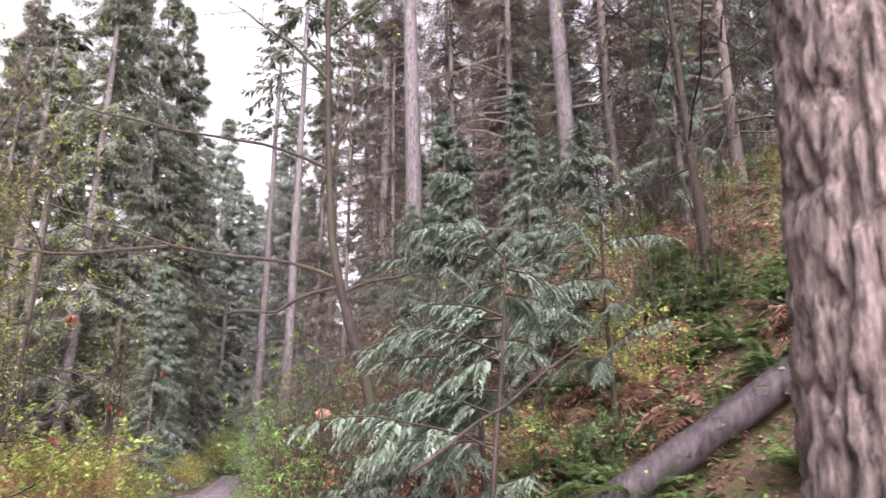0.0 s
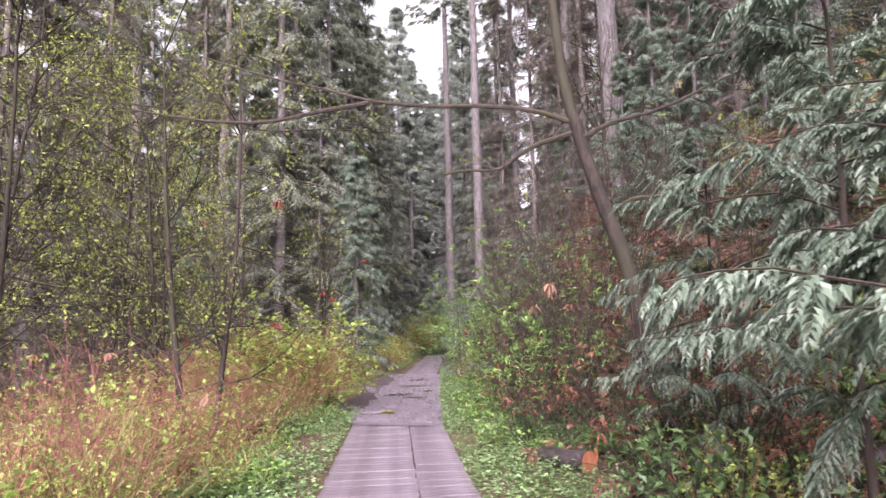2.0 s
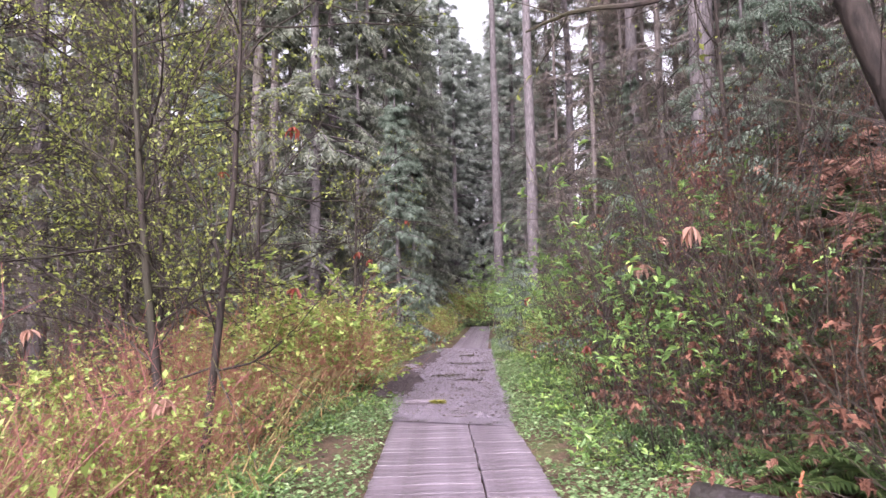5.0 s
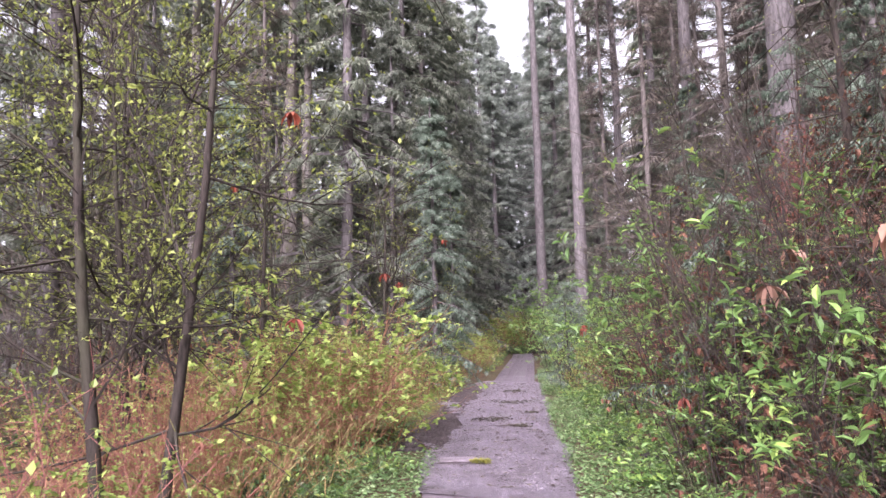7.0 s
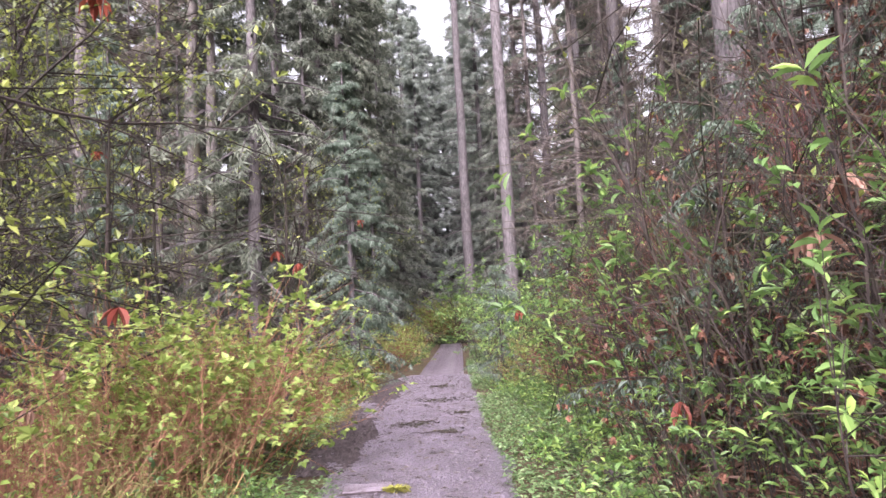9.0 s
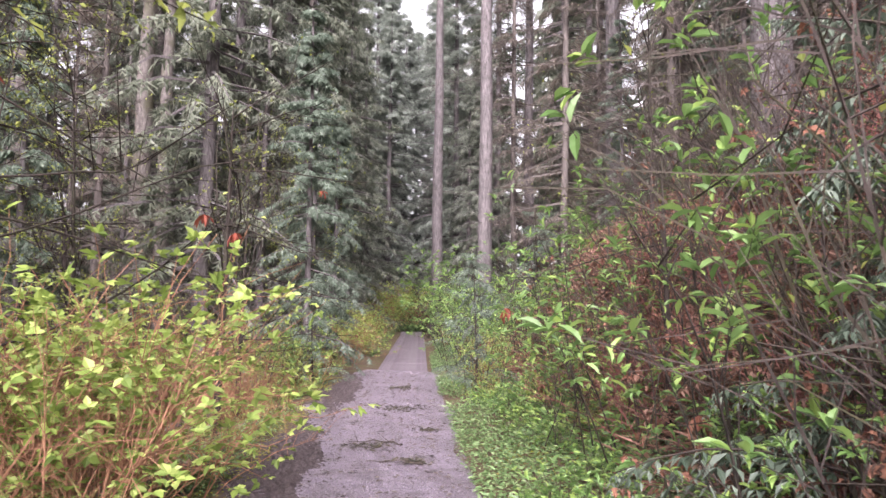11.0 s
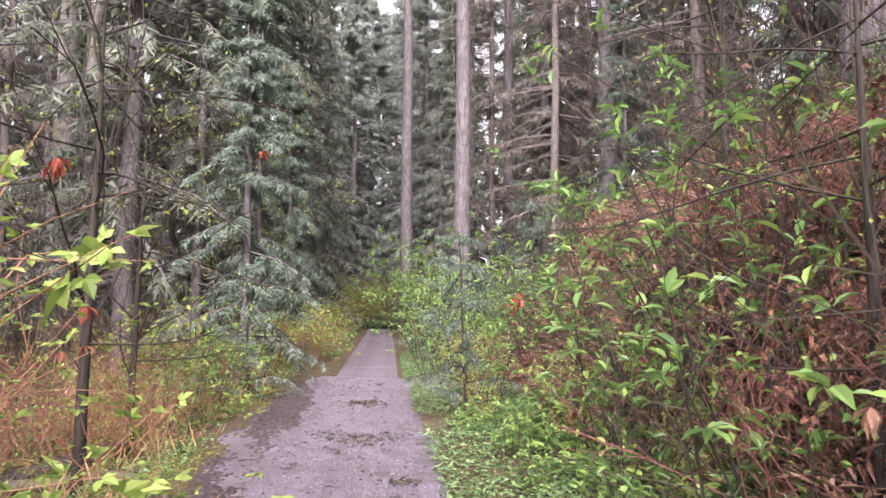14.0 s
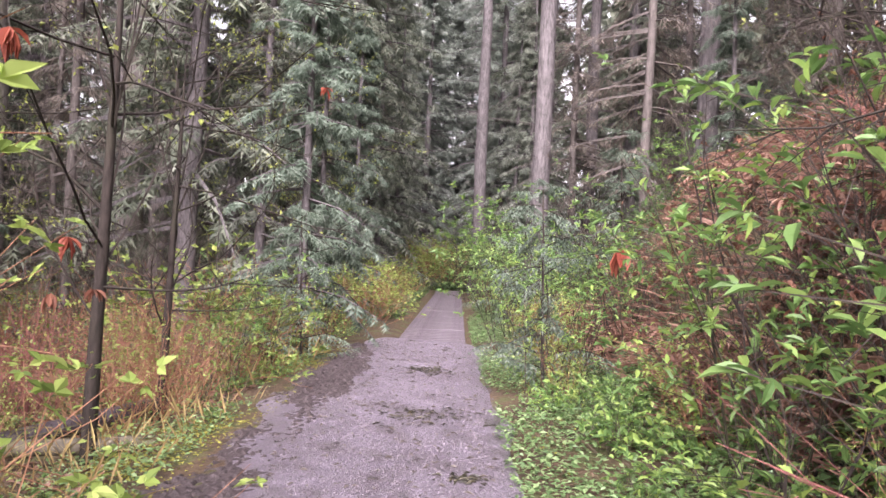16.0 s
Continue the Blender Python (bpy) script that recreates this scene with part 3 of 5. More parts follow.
def cedar_sapling(name, label, seed, height, nb, reach, detail=9, r0=0.03, low=0.25, facing=None):
    """A young cedar with flat, feathered, hanging sprays; facing: the side to which most boughs reach."""
    g = np.random.default_rng(seed)
    e = thing(name, label, "tree")
    main = curves(g, np.array([[0, 0, -0.2]]), np.array([[0, 0, 1.0]]), height, 9, 0.03)
    part("trunk", tubes(Soup(), main, taper(1, 9, r0, 0.005), 8), BARK_TWIG, e, smooth=True)
    u = np.linspace(low, 0.99, nb) + g.normal(0, 0.012, nb)
    p, _ = along_curve(main, u[None])
    p = p[0]
    az = np.arange(nb) * 2.4 + g.normal(0, 0.5, nb) if facing is None else facing + g.normal(0, 0.75, nb)
    ln = reach * (1.12 - u) ** 0.5 * g.uniform(0.5, 1.25, nb)
    br = curves(g, p, np.stack([np.cos(az), np.sin(az), g.normal(0.28, 0.25, nb)], -1), ln, 7, 0.1, 0.095)
    m_ = 11
    boughs_ = [slice(0, nb)] if facing is None else [slice(i, i + 1) for i in range(nb)]
    for sl_ in boughs_:
        b_, l_ = br[sl_], ln[sl_]
        limb = part("branchwork" if facing is None else "bough", tubes(Soup(), b_, taper(len(b_), 7, 0.008, 0.002), 4), BARK_TWIG, e)
        t = np.broadcast_to(np.repeat(np.linspace(0.2, 0.99, m_), 2), (len(b_), m_ * 2)) + g.normal(0, 0.015, (len(b_), m_ * 2))
        q, d = along_curve(b_, t)
        side = unit(np.cross(d, np.array([0, 0, 1.0]))) * np.tile([1.0, -1.0], m_)[None, :, None]
        al = side * 0.8 + d * 0.8 + np.array([0, 0, -0.4]) + g.normal(0, 0.2, q.shape)
        sl = (0.36 * (1.05 - 0.6 * t) * g.uniform(0.45, 1.25, t.shape) * (0.5 + 0.5 * l_[:, None] / reach)).ravel()
        spr = curves(g, q.reshape(-1, 3), al.reshape(-1, 3), sl, 4, 0.06, 0.24)
        tt = np.broadcast_to(np.repeat(np.linspace(0.08, 0.98, detail), 2), (len(spr), detail * 2))
        p2, d2 = along_curve(spr, tt)
        s2 = unit(np.cross(d2, np.array([0, 0, 1.0]))) * np.tile([1.0, -1.0], detail)[None, :, None]
        a2 = s2 * 0.7 + d2 * 0.95 + np.array([0, 0, -0.15]) + g.normal(0, 0.08, p2.shape)
        l2 = (0.085 * (1.15 - 0.75 * tt) * (sl[:, None] / 0.3)).ravel() + 0.008
        part("spray_growth", leaves(Soup(), p2.reshape(-1, 3), a2.reshape(-1, 3), np.array([0, 0, 1.0]) + g.normal(0, 0.15, (l2.size, 3)), l2, l2 * 0.36), CEDAR_LEAF, e if facing is None else limb)
    return e


def log(name, label, a, c, r, material, ends, bend=0.03, seed=1, sides=18):
    """A log lying between two points, with its sawn or snapped ends."""
    g = np.random.default_rng(seed)
    a, c = np.array(a, float), np.array(c, float)
    e = thing(name, label, "log")
    e.matrix_basis = pose(*a)
    k = 14
    pts = np.linspace(0, 1, k)[:, None] * (c - a)
    pts = pts + np.cumsum(g.normal(0, bend * r, (k, 3)), 0)
    rad = r * (1 - 0.25 * np.linspace(0, 1, k)) * (1 + g.normal(0, 0.03, k))
    part("bark", tubes(Soup(), pts[None], rad[None], sides), material, e, smooth=True)
    for i, nm in ((0, "cut_end"), (k - 1, "far_end")):
        t = unit(pts[1] - pts[0]) * (-1 if i == 0 else 1)
        s1 = unit(np.cross(t, np.array([0.1, 0.2, 1.0])))
        s2 = np.cross(t, s1)
        th = np.arange(sides) * 2 * np.pi / sides
        ring = pts[i] + (s1 * np.cos(th)[:, None] + s2 * np.sin(th)[:, None]) * rad[i] * 0.97 + t * 0.004
        v = np.concatenate([ring, [pts[i] + t * 0.012]])
        part(nm, Soup().add(v, np.array([(j, (j + 1) % sides, sides) for j in range(sides)])), ends, e)
    return e


def dead_leaf(label, at, size, material, seed):
    """A withered maple leaf: drooping lobes that curl round the stalk."""
    g = np.random.default_rng(seed)
    e = thing("dead_leaf", label, "leaf", "withered leaves caught on twigs")
    e.matrix_basis = pose(*at, 0, 0, g.uniform(0, 360))
    n_ = 9
    az = np.linspace(0, 2 * np.pi, n_, endpoint=False) + g.normal(0, 0.4, n_)
    al = np.stack([np.cos(az) * 0.6, np.sin(az) * 0.6, -g.uniform(0.2, 1.5, n_)], -1)
    size = size * 1.25
    part("blade", leaves(Soup(), np.zeros((n_, 3)), al, np.stack([np.cos(az), np.sin(az), np.full(n_, 0.4)], -1), size * g.uniform(0.5, 1.2, n_), size * g.uniform(0.2, 0.42, n_), LANCE), material, e)
    stalk = curves(g, np.zeros((1, 3)), np.array([[0.1, 0.1, 1.0]]), size * 1.1, 4, 0.15)
    part("stalk", tubes(Soup(), stalk, taper(1, 4, 0.0025, 0.0015), 3), BARK_DEAD, e)
    return e


def stick(label, pts, r, seed=3, twigs=3, bark=None):
    g = np.random.default_rng(seed)
    e = thing("fallen_branch", label, "branch")
    pts = np.array(pts, float)
    e.matrix_basis = pose(*pts[0])
    t = np.linspace(0, len(pts) - 1, 10)
    line = np.stack([np.interp(t, np.arange(len(pts)), pts[:, i]) for i in range(3)], -1) - pts[0]
    line[1:-1] += g.normal(0, r * 0.7, (8, 3))
    sp = tubes(Soup(), line[None], taper(1, 10, r, r * 0.35), 7)
    part("stem", sp, bark or BARK_TWIG, e, smooth=True)
    if twigs:
        ln = float(np.linalg.norm(line[-1])) * 0.28
        tw = offshoots(g, line[None], twigs, ln, 0.8, 0.0, 0.3, 0.95, 5, 0.12)
        part("brushwood", tubes(Soup(), tw, taper(len(tw), 5, r * 0.4, 0.0015), 4), bark or BARK_TWIG, e)
    return e


# ---- firs and cedars of the wood ----
big = [conifer("fir", "tall dark green fir with drooping boughs", 11 + i, 27 + 3 * i, 1.2 + i, 4.4, 200, 26, 0.8, FIR_LEAF, BARK_FIR, 0.26, SPRAY, 0.4 + 0.1 * i, 0.0, "firs of the wood") for i in range(3)]
hem = [conifer("hemlock", "slim grey-green hemlock with feathery hanging boughs", 31 + i, 15 + 4 * i, 0.6, 2.3, 150, 20, 0.5, HEM_LEAF, BARK_FIR, 0.15, SPRAY, 0.55, 0.0, "hemlocks of the wood") for i in range(2)]
dry = [conifer("dry_hemlock", "half-dead hemlock with brown thinning boughs", 41 + i, 18 + 3 * i, 0.8, 2.1, 190, 26, 0.55, DEAD_NEEDLE, BARK_DEAD, 0.13, SPRIG, 0.35, 0.1, "half-dead hemlocks") for i in range(2)]
bare = [bare_fir("tall_fir", "tall fir with a bare grey-brown trunk and dead lower limbs", 51 + i, 30 + 3 * i, 0.24 + 0.04 * i, 70, None, 0.62, "tall bare-trunked firs") for i in range(3)]

# an open lane in the wood before the great pale trunks
LANES = [(-22.8, 34.2), (-27.2, 32.2)]


def in_lane(x, y):
    for bx, by in LANES:
        for ax, ay in ((-1.2, 3.4), (-2.5, 6.6), (-3.0, 8.5), (-4.3, 12.0), (-5.05, 14.7)):
            dx, dy = bx - ax, by - ay
            u = ((x - ax) * dx + (y - ay) * dy) / (dx * dx + dy * dy)
            if 0 < u < 1.0 and abs((x - ax) * dy - (y - ay) * dx) / math.hypot(dx, dy) < 0.95:
                return True
    return False


# firs at the trail's end, with distance haze put into their needle colour
closer = conifer("broad_fir", "broad fir closing the far end of the trail, distance haze painted into its pale grey-green needles", 23, 30, 1.0, 5.2, 260, 30, 0.8, HAZE_NEEDLE, BARK_FIR, 0.3, SPRAY, 0.4, 0.0, "broad firs at the trail's end")
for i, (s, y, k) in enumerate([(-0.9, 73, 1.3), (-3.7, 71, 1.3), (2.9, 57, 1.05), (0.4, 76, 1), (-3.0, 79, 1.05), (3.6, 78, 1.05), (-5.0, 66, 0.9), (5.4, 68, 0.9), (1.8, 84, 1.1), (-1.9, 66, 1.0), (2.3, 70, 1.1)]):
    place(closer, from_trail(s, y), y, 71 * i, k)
for i, (s, y) in enumerate([(-8.5, 24), (-6.5, 33), (-5.2, 42), (-4.6, 52), (-5.0, 63), (5.0, 52), (5.2, 64), (7.5, 45), (-12, 19), (-13, 30), (-11, 40), (-15, 12), (-4.5, 76), (4.5, 78),
                              (14, 38), (-20, 38), (-17, 50), (-14, -10), (14, -8), (-22, -2), (23, 4), (26, 18), (20, 24), (15, 33), (24, 33), (10, 48), (-16, 42), (17, 40), (-6.2, 29), (-5.4, 37)]):
    if not in_lane(from_trail(s, y), y):
        place(big[i % 3], from_trail(s, y), y, 67 * i, 0.85 + 0.3 * ((i * 37) % 10) / 10)
for i, (s, y) in enumerate([(-4.6, 30), (-6, 38), (3.6, 46), (-3.8, 48), (3.8, 57), (-9, 27), (-16, 22), (-14, 17), (9.5, 33), (13, 27), (12, 44), (-12, 35), (-18, 30), (3.0, 66), (-3.4, 60), (8, 70), (17, 22), (-8, 46), (18, 14), (-13, 25), (2.6, 72), (-2.4, 75), (3.2, 50), (-3.3, 54), (1.2, 77), (-1.0, 74), (3.6, 74), (-4.2, 79), (-3.2, 70), (2.8, 84), (-2.5, 86), (11, 16), (13.5, 19), (15, 24), (10.5, 25), (16, 17), (12, 12), (14, 8), (19, 20)]):
    if not in_lane(from_trail(s, y), y):
        place(hem[i % 2], from_trail(s, y), y, 101 * i, 0.8 + 0.4 * ((i * 53) % 10) / 10)
for i, (s, y) in enumerate([(6.2, 27), (5.0, 33), (7.6, 24), (4.2, 39), (9.5, 28), (-6.2, 27), (-7.8, 21), (6.8, 36), (10.5, 21), (-10, 22), (-5.6, 36), (8.6, 40), (8.0, 19.5), (7.8, 25), (9.6, 17), (10, 13.5), (-7.5, 16), (-9, 18.5), (-8.5, 13), (-10.5, 14.5), (-11.5, 19.5), (-7.2, 24), (12, 18), (14, 23), (11.5, 29), (7.4, 30), (12.5, 34), (8.2, 20.5), (16, 28), (-12.5, 26), (-15, 22), (-10.5, 30), (-17, 27), (-9, 33), (-14, 34), (10, 37), (-8.4, 28), (15.5, 13)]):
    if not in_lane(from_trail(s, y), y):
        place(dry[i % 2], from_trail(s, y), y, 131 * i, 0.8 + 0.4 * ((i * 29) % 10) / 10)
for i, (x, y) in enumerate([(3.1, 17.0), (6.2, 25), (-1.3, 22.0), (2.6, 30.5), (-8.3, 34.0), (-13.3, 46.0), (-7.6, 40.5), (-3.9, 35.0), (9, 30), (11, 21), (-5, 47)]):
    place(bare[i % 3], x, y, 83 * i, 0.9 + 0.25 * ((i * 41) % 10) / 10)

for i, (x, y, k) in enumerate([(-26, 39, 1.1), (-30.5, 37, 1.1), (-22.5, 41, 1.15), (-35, 36, 1.1), (-39, 31, 1.1), (-31, 44, 1.2), (-18.5, 43, 1.1), (-37, 42, 1.2), (-25.5, 46, 1.2), (-42, 25, 1.1), (-33, 27, 1.0), (-20, 47, 1.2), (-29, 33.5, 0.8), (-24.8, 37, 0.8)]):
    place((big[i % 3], dry[i % 2], hem[i % 2])[(i * 5) % 3 if i > 7 else 0], x, y, 49 * i, k)

# the wood beyond, too far to tell tree from tree
g = np.random.default_rng(404)
far_leaf, far_stem = Soup(), Soup()
for i in range(190):
    a = g.uniform(0, 2 * np.pi)
    d = g.uniform(48, 95)
    x, y = -8 + math.cos(a) * d, 20 + math.sin(a) * d
    if abs(x - trail_x(y)) < 5:
        continue
    zb, hh = ground_z(x, y), g.uniform(20, 34)
    tubes(far_stem, np.array([[(x, y, zb - 0.5), (x, y, zb + hh * 0.5), (x, y, zb + hh)]]), np.array([[0.3, 0.2, 0.03]]), 6)
    m_ = 460
    u = g.uniform(0.05, 1, m_)
    az = g.uniform(0, 2 * np.pi, m_)
    rr_ = 3.4 * (1 - u) ** 0.75 * g.uniform(0.2, 1.1, m_)
    p = np.stack([x + np.cos(az) * rr_, y + np.sin(az) * rr_, zb + hh * u - rr_ * 0.25], -1)
    al = np.stack([np.cos(az), np.sin(az), -g.uniform(0.2, 1.3, m_)], -1)
    leaves(far_leaf, p, al, np.array([0, 0, 1.0]) + g.normal(0, 0.3, (m_, 3)), g.uniform(1.0, 2.6, m_), 0.8)
stuff("far_trunks", far_stem, BARK_FIR, "grey trunks of the wood beyond", "far wood")
stuff("far_wood", far_leaf, FIR_LEAF, "dark green crowns of the wood beyond", "far wood")

# alders and the double trunk on the low side
alder = [bare_fir("alder", "large pale grey trunk among bare twigs", 61 + i, 26, (0.5, 0.36)[i], 60, BARK_GREY, 0.6, "large pale trunks") for i in range(2)]
for i, (x, y, ln, k) in enumerate([(-22.8, 34.2, 0, 1), (-22.2, 34.9, 0, 1), (-27.2, 32.2, 0, 1), (-17.5, 38, 0, 0.8), (-34, 30, 0, 1)]):
    place(alder[i % 2], x, y, 59 * i, k, 0, ln)

# ---- young broadleaved trees ----
sap = leafy_tree("alder_sapling", "two-stemmed young alder with sparse yellow-green leaves", 71, 7.0, 0.058, 2, 20, 9, 11, 0.046, BUD_LEAF, BARK_BROWN, KITE, 0.06, 0.3, group="young alders")
for i, (x, y, k) in enumerate([(-6.53, 10.3, 1), (-9.2, 12.9, 0.95), (-9.4, 9.2, 1.1), (-12, 15, 1.1), (-11.2, 10.5, 1.2), (-15.5, 18, 1.2), (-13.5, 21, 1.0)]):
    place(sap, x, y, 77 * i, k)
lone = leafy_tree("maple_sapling", "slender straight young maple stem with bare side twigs", 75, 6.0, 0.058, 1, 22, 5, 2, 0.045, BUD_LEAF, BARK_BROWN, KITE, 0.0, 0.36, 0.25, "slender young maples", 0.012)
for i, (x, y, k) in enumerate([(-9.3, 19.05, 1), (-9.9, 20.6, 0.8), (-8.5, 14.15, 0.9), (4.0, 10.9, 1.5), (-1.2, 15.5, 0.9), (-3.35, 17.0, 0.62), (-3.3, 20.5, 0.8)]):
    place(lone, x, y, 40 * i, k)
vine = leafy_tree("bigleaf_maple", "tall leafy maple with pale yellow-green new leaves", 78, 11.0, 0.05, 2, 26, 10, 12, 0.07, BUD_LEAF, BARK_TWIG, KITE, 0.12, 0.28, group="leafing maples")
for i, (x, y, k) in enumerate([(-12.5, 14.5, 0.9), (-13.2, 30, 0.8), (-14, 9, 1), (3.5, 21, 0.7)]):
    place(vine, x, y, 110 * i, k)

# the leaning maple whose boughs reach over the trail
leaning = thing("leaning_maple", "leaning young maple with long bare boughs over the trail", "tree")
leaning.matrix_basis = pose(-0.35, 8.35, ground_z(-0.35, 8.35))
zb = ground_z(-0.35, 8.35)
base = np.array([-0.35, 8.35, zb])


def spline(pts, k=14):
    pts = np.array(pts, float)
    t = np.linspace(0, len(pts) - 1, k)
    return np.stack([np.interp(t, np.arange(len(pts)), pts[:, i]) for i in range(3)], -1)


g = np.random.default_rng(5)
stem = spline([(-0.3, 8.35, zb - 0.2), (-0.62, 8.33, 1.15), (-0.79, 8.29, 2.06), (-0.99, 8.28, 2.68), (-1.17, 8.26, 3.34), (-1.26, 8.25, 3.8), (-1.33, 8.25, 4.7), (-1.42, 8.2, 7.0), (-1.3, 8.1, 9.5)], 22) - base
part("trunk", tubes(Soup(), stem[None], taper(1, 22, 0.082, 0.02), 10), BARK_BROWN, leaning, smooth=True)
boughs = [[(-1.19, 8.25, 3.34), (-1.58, 8.25, 3.52), (-2.1, 8.22, 3.59), (-2.62, 8.2, 3.65), (-3.19, 8.2, 3.8), (-3.54, 8.2, 3.95), (-4.32, 8.2, 4.22), (-5.08, 8.2, 4.55)],
          [(-3.15, 8.2, 3.75), (-3.72, 8.1, 3.67), (-4.25, 8.1, 3.64), (-4.82, 8.1, 3.68), (-5.5, 8.1, 3.85), (-6.3, 8.1, 4.08)],
          [(-1.19, 8.25, 3.24), (-1.48, 8.25, 3.16), (-1.71, 8.25, 3.04), (-1.91, 8.25, 2.94), (-2.29, 8.25, 2.99), (-2.6, 8.3, 2.96)],
          [(-1.33, 8.25, 4.7), (-2.0, 8.2, 5.0), (-3.3, 8.1, 5.25), (-4.3, 8.0, 5.5)],
          [(-1.33, 8.25, 4.7), (-1.1, 8.1, 5.2), (-1.0, 8.1, 5.7), (-0.8, 8.0, 6.3)],
          [(-1.4, 8.2, 5.9), (-1.8, 8.1, 6.3), (-2.5, 8.0, 6.8)],
          [(-1.1, 8.25, 3.18), (-0.86, 8.25, 3.26), (-0.55, 8.25, 3.33), (-0.22, 8.25, 3.41), (0.3, 8.2, 3.6)],
          [(-0.88, 8.25, 2.5), (-0.66, 8.2, 2.59), (-0.4, 8.2, 2.6), (0.1, 8.2, 2.6)],
          [(-1.4, 8.2, 6.5), (-0.7, 8.1, 7.0), (0.1, 8.0, 7.3)]]
for bb in boughs:
    ln = spline(bb, 12) - base
    ln[1:] += np.cumsum(g.normal(0, 0.008, (11, 3)), 0)
    bo = part("bough", tubes(Soup(), ln[None], taper(1, 12, 0.024, 0.006), 6), BARK_TWIG, leaning)
    sp = Soup()
    tw = offshoots(g, ln[None], 6, 0.5, 0.7, 0.0, 0.3, 1.0, 5, 0.15)
    tubes(sp, tw, taper(len(tw), 5, 0.005, 0.002), 3)
    part("brushwood", sp, BARK_TWIG, bo)
    p, d = along_curve(tw, g.uniform(0.5, 1, (len(tw), 4)))
    part("bud_growth", leaves(Soup(), p.reshape(-1, 3), (d + g.normal(0, 0.6, d.shape)).reshape(-1, 3), np.array([0, 0, 1.0]) + g.normal(0, 0.3, (p.size // 3, 3)), 0.05, 0.03), BUD_LEAF, bo)

# the great fir beside the trail
great = thing("great_fir", "massive fir trunk with deeply furrowed pinkish-grey bark", "tree")
great.matrix_basis = pose(1.58, 2.92, ground_z(1.58, 2.92) - 0.1, 0, 4.5, 0)
nz, nt = 230, 150
zz, tt = np.meshgrid(np.linspace(0, 7, nz), np.arange(nt) * 2 * np.pi / nt, indexing="ij")
rad = 0.43 - 0.012 * zz + 0.12 * np.exp(-zz / 0.35)
fur = np.zeros_like(rad)
for i in range(nz):
    for j in range(nt):
        q = Vector((math.cos(tt[i, j]) * 6.5, math.sin(tt[i, j]) * 6.5, zz[i, j] * 2.6))
        q2 = Vector((math.cos(tt[i, j]) * 17, math.sin(tt[i, j]) * 17, zz[i, j] * 14))
        fur[i, j] = min(abs(noise.noise(q)) * 3.6, 0.7) + 0.34 * noise.noise(q2)
rad = rad + 0.075 * (fur - 0.45)
v = np.stack([np.cos(tt) * rad, np.sin(tt) * rad, zz], -1)
i, j = np.meshgrid(np.arange(nz - 1), np.arange(nt), indexing="ij")
q = np.stack([i * nt + j, i * nt + (j + 1) % nt, (i + 1) * nt + (j + 1) % nt, (i + 1) * nt + j], -1).reshape(-1, 4)
part("trunk", Soup().add(v, np.concatenate([q[:, [0, 1, 2]], q[:, [0, 2, 3]]])), BARK_DEEP, great, smooth=True)
up_ = np.zeros((1, 8, 3))
up_[0, :, 2] = np.linspace(6.8, 30, 8)
part("upper_trunk", tubes(Soup(), up_, taper(1, 8, 0.35, 0.03), 16), BARK_FIR, great, smooth=True)
g = np.random.default_rng(77)
u = g.uniform(0, 1, 60)
az = g.uniform(0, 6.28, 60)
br = curves(g, np.stack([0 * u, 0 * u, 14 + 15.5 * u], -1), np.stack([np.cos(az), np.sin(az), 0 * u], -1), 3.2 * (1 - u) ** 0.7 + 0.3, 5, 0.08, 0.06)
part("branchwork", tubes(Soup(), br, taper(60, 5, 0.03, 0.005), 3), BARK_FIR, great)
p, d = along_curve(br, g.uniform(0.15, 1, (60, 40)))
al = d + g.normal(0, 0.6, d.shape) + np.array([0, 0, -0.3])
part("crown", leaves(Soup(), p.reshape(-1, 3), al.reshape(-1, 3), np.array([0, 0, 1.0]) + g.normal(0, 0.3, (2400, 3)), 0.5, 0.18), FIR_LEAF, great)

# ---- young cedars ----
cs = cedar_sapling("cedar_sapling", "young cedar with feathery blue-green hanging sprays", 81, 2.75, 16, 1.4, 9, 0.026, 0.58, 2.75)
cs_low = cedar_sapling("cedar_sapling", "young cedar with blue-green sprays hanging low over ferns", 82, 3.7, 27, 1.25, 9, 0.03, 0.3, 3.5)
place(cs, 0.3, 4.55, 0)
place(cs_low, 0.35, 6.1, 0)
place(cs_low, -0.2, 7.45, 25, 0.8)
place(cs_low, 1.9, 8.6, 10, 1.1)
cs2 = cedar_sapling("small_cedar", "small bushy cedar with drooping green sprays", 83, 2.7, 30, 0.95, 4, 0.025, 0.08)
for i, (x, y, k) in enumerate([(-6.3, 22.9, 1), (-2.6, 14.1, 1.22), (1.6, 11.5, 1.2), (-0.5, 13.6, 1.2), (-5.6, 27, 1.1), (-9.9, 23.5, 0.9), (2.4, 14.5, 1.3), (-1.5, 18.5, 1.2), (-7.9, 30, 1.3), (-7.2, 28.2, 0.9)]):
    place(cs2, x, y, 75 * i, k)
dense = conifer("cedar", "dense young cedar with dark hanging sprays", 85, 9.0, 0.3, 1.55, 110, 34, 0.36, CEDAR_LEAF, BARK_FIR, 0.09, SPRAY, 0.6, 0, "dense young cedars")
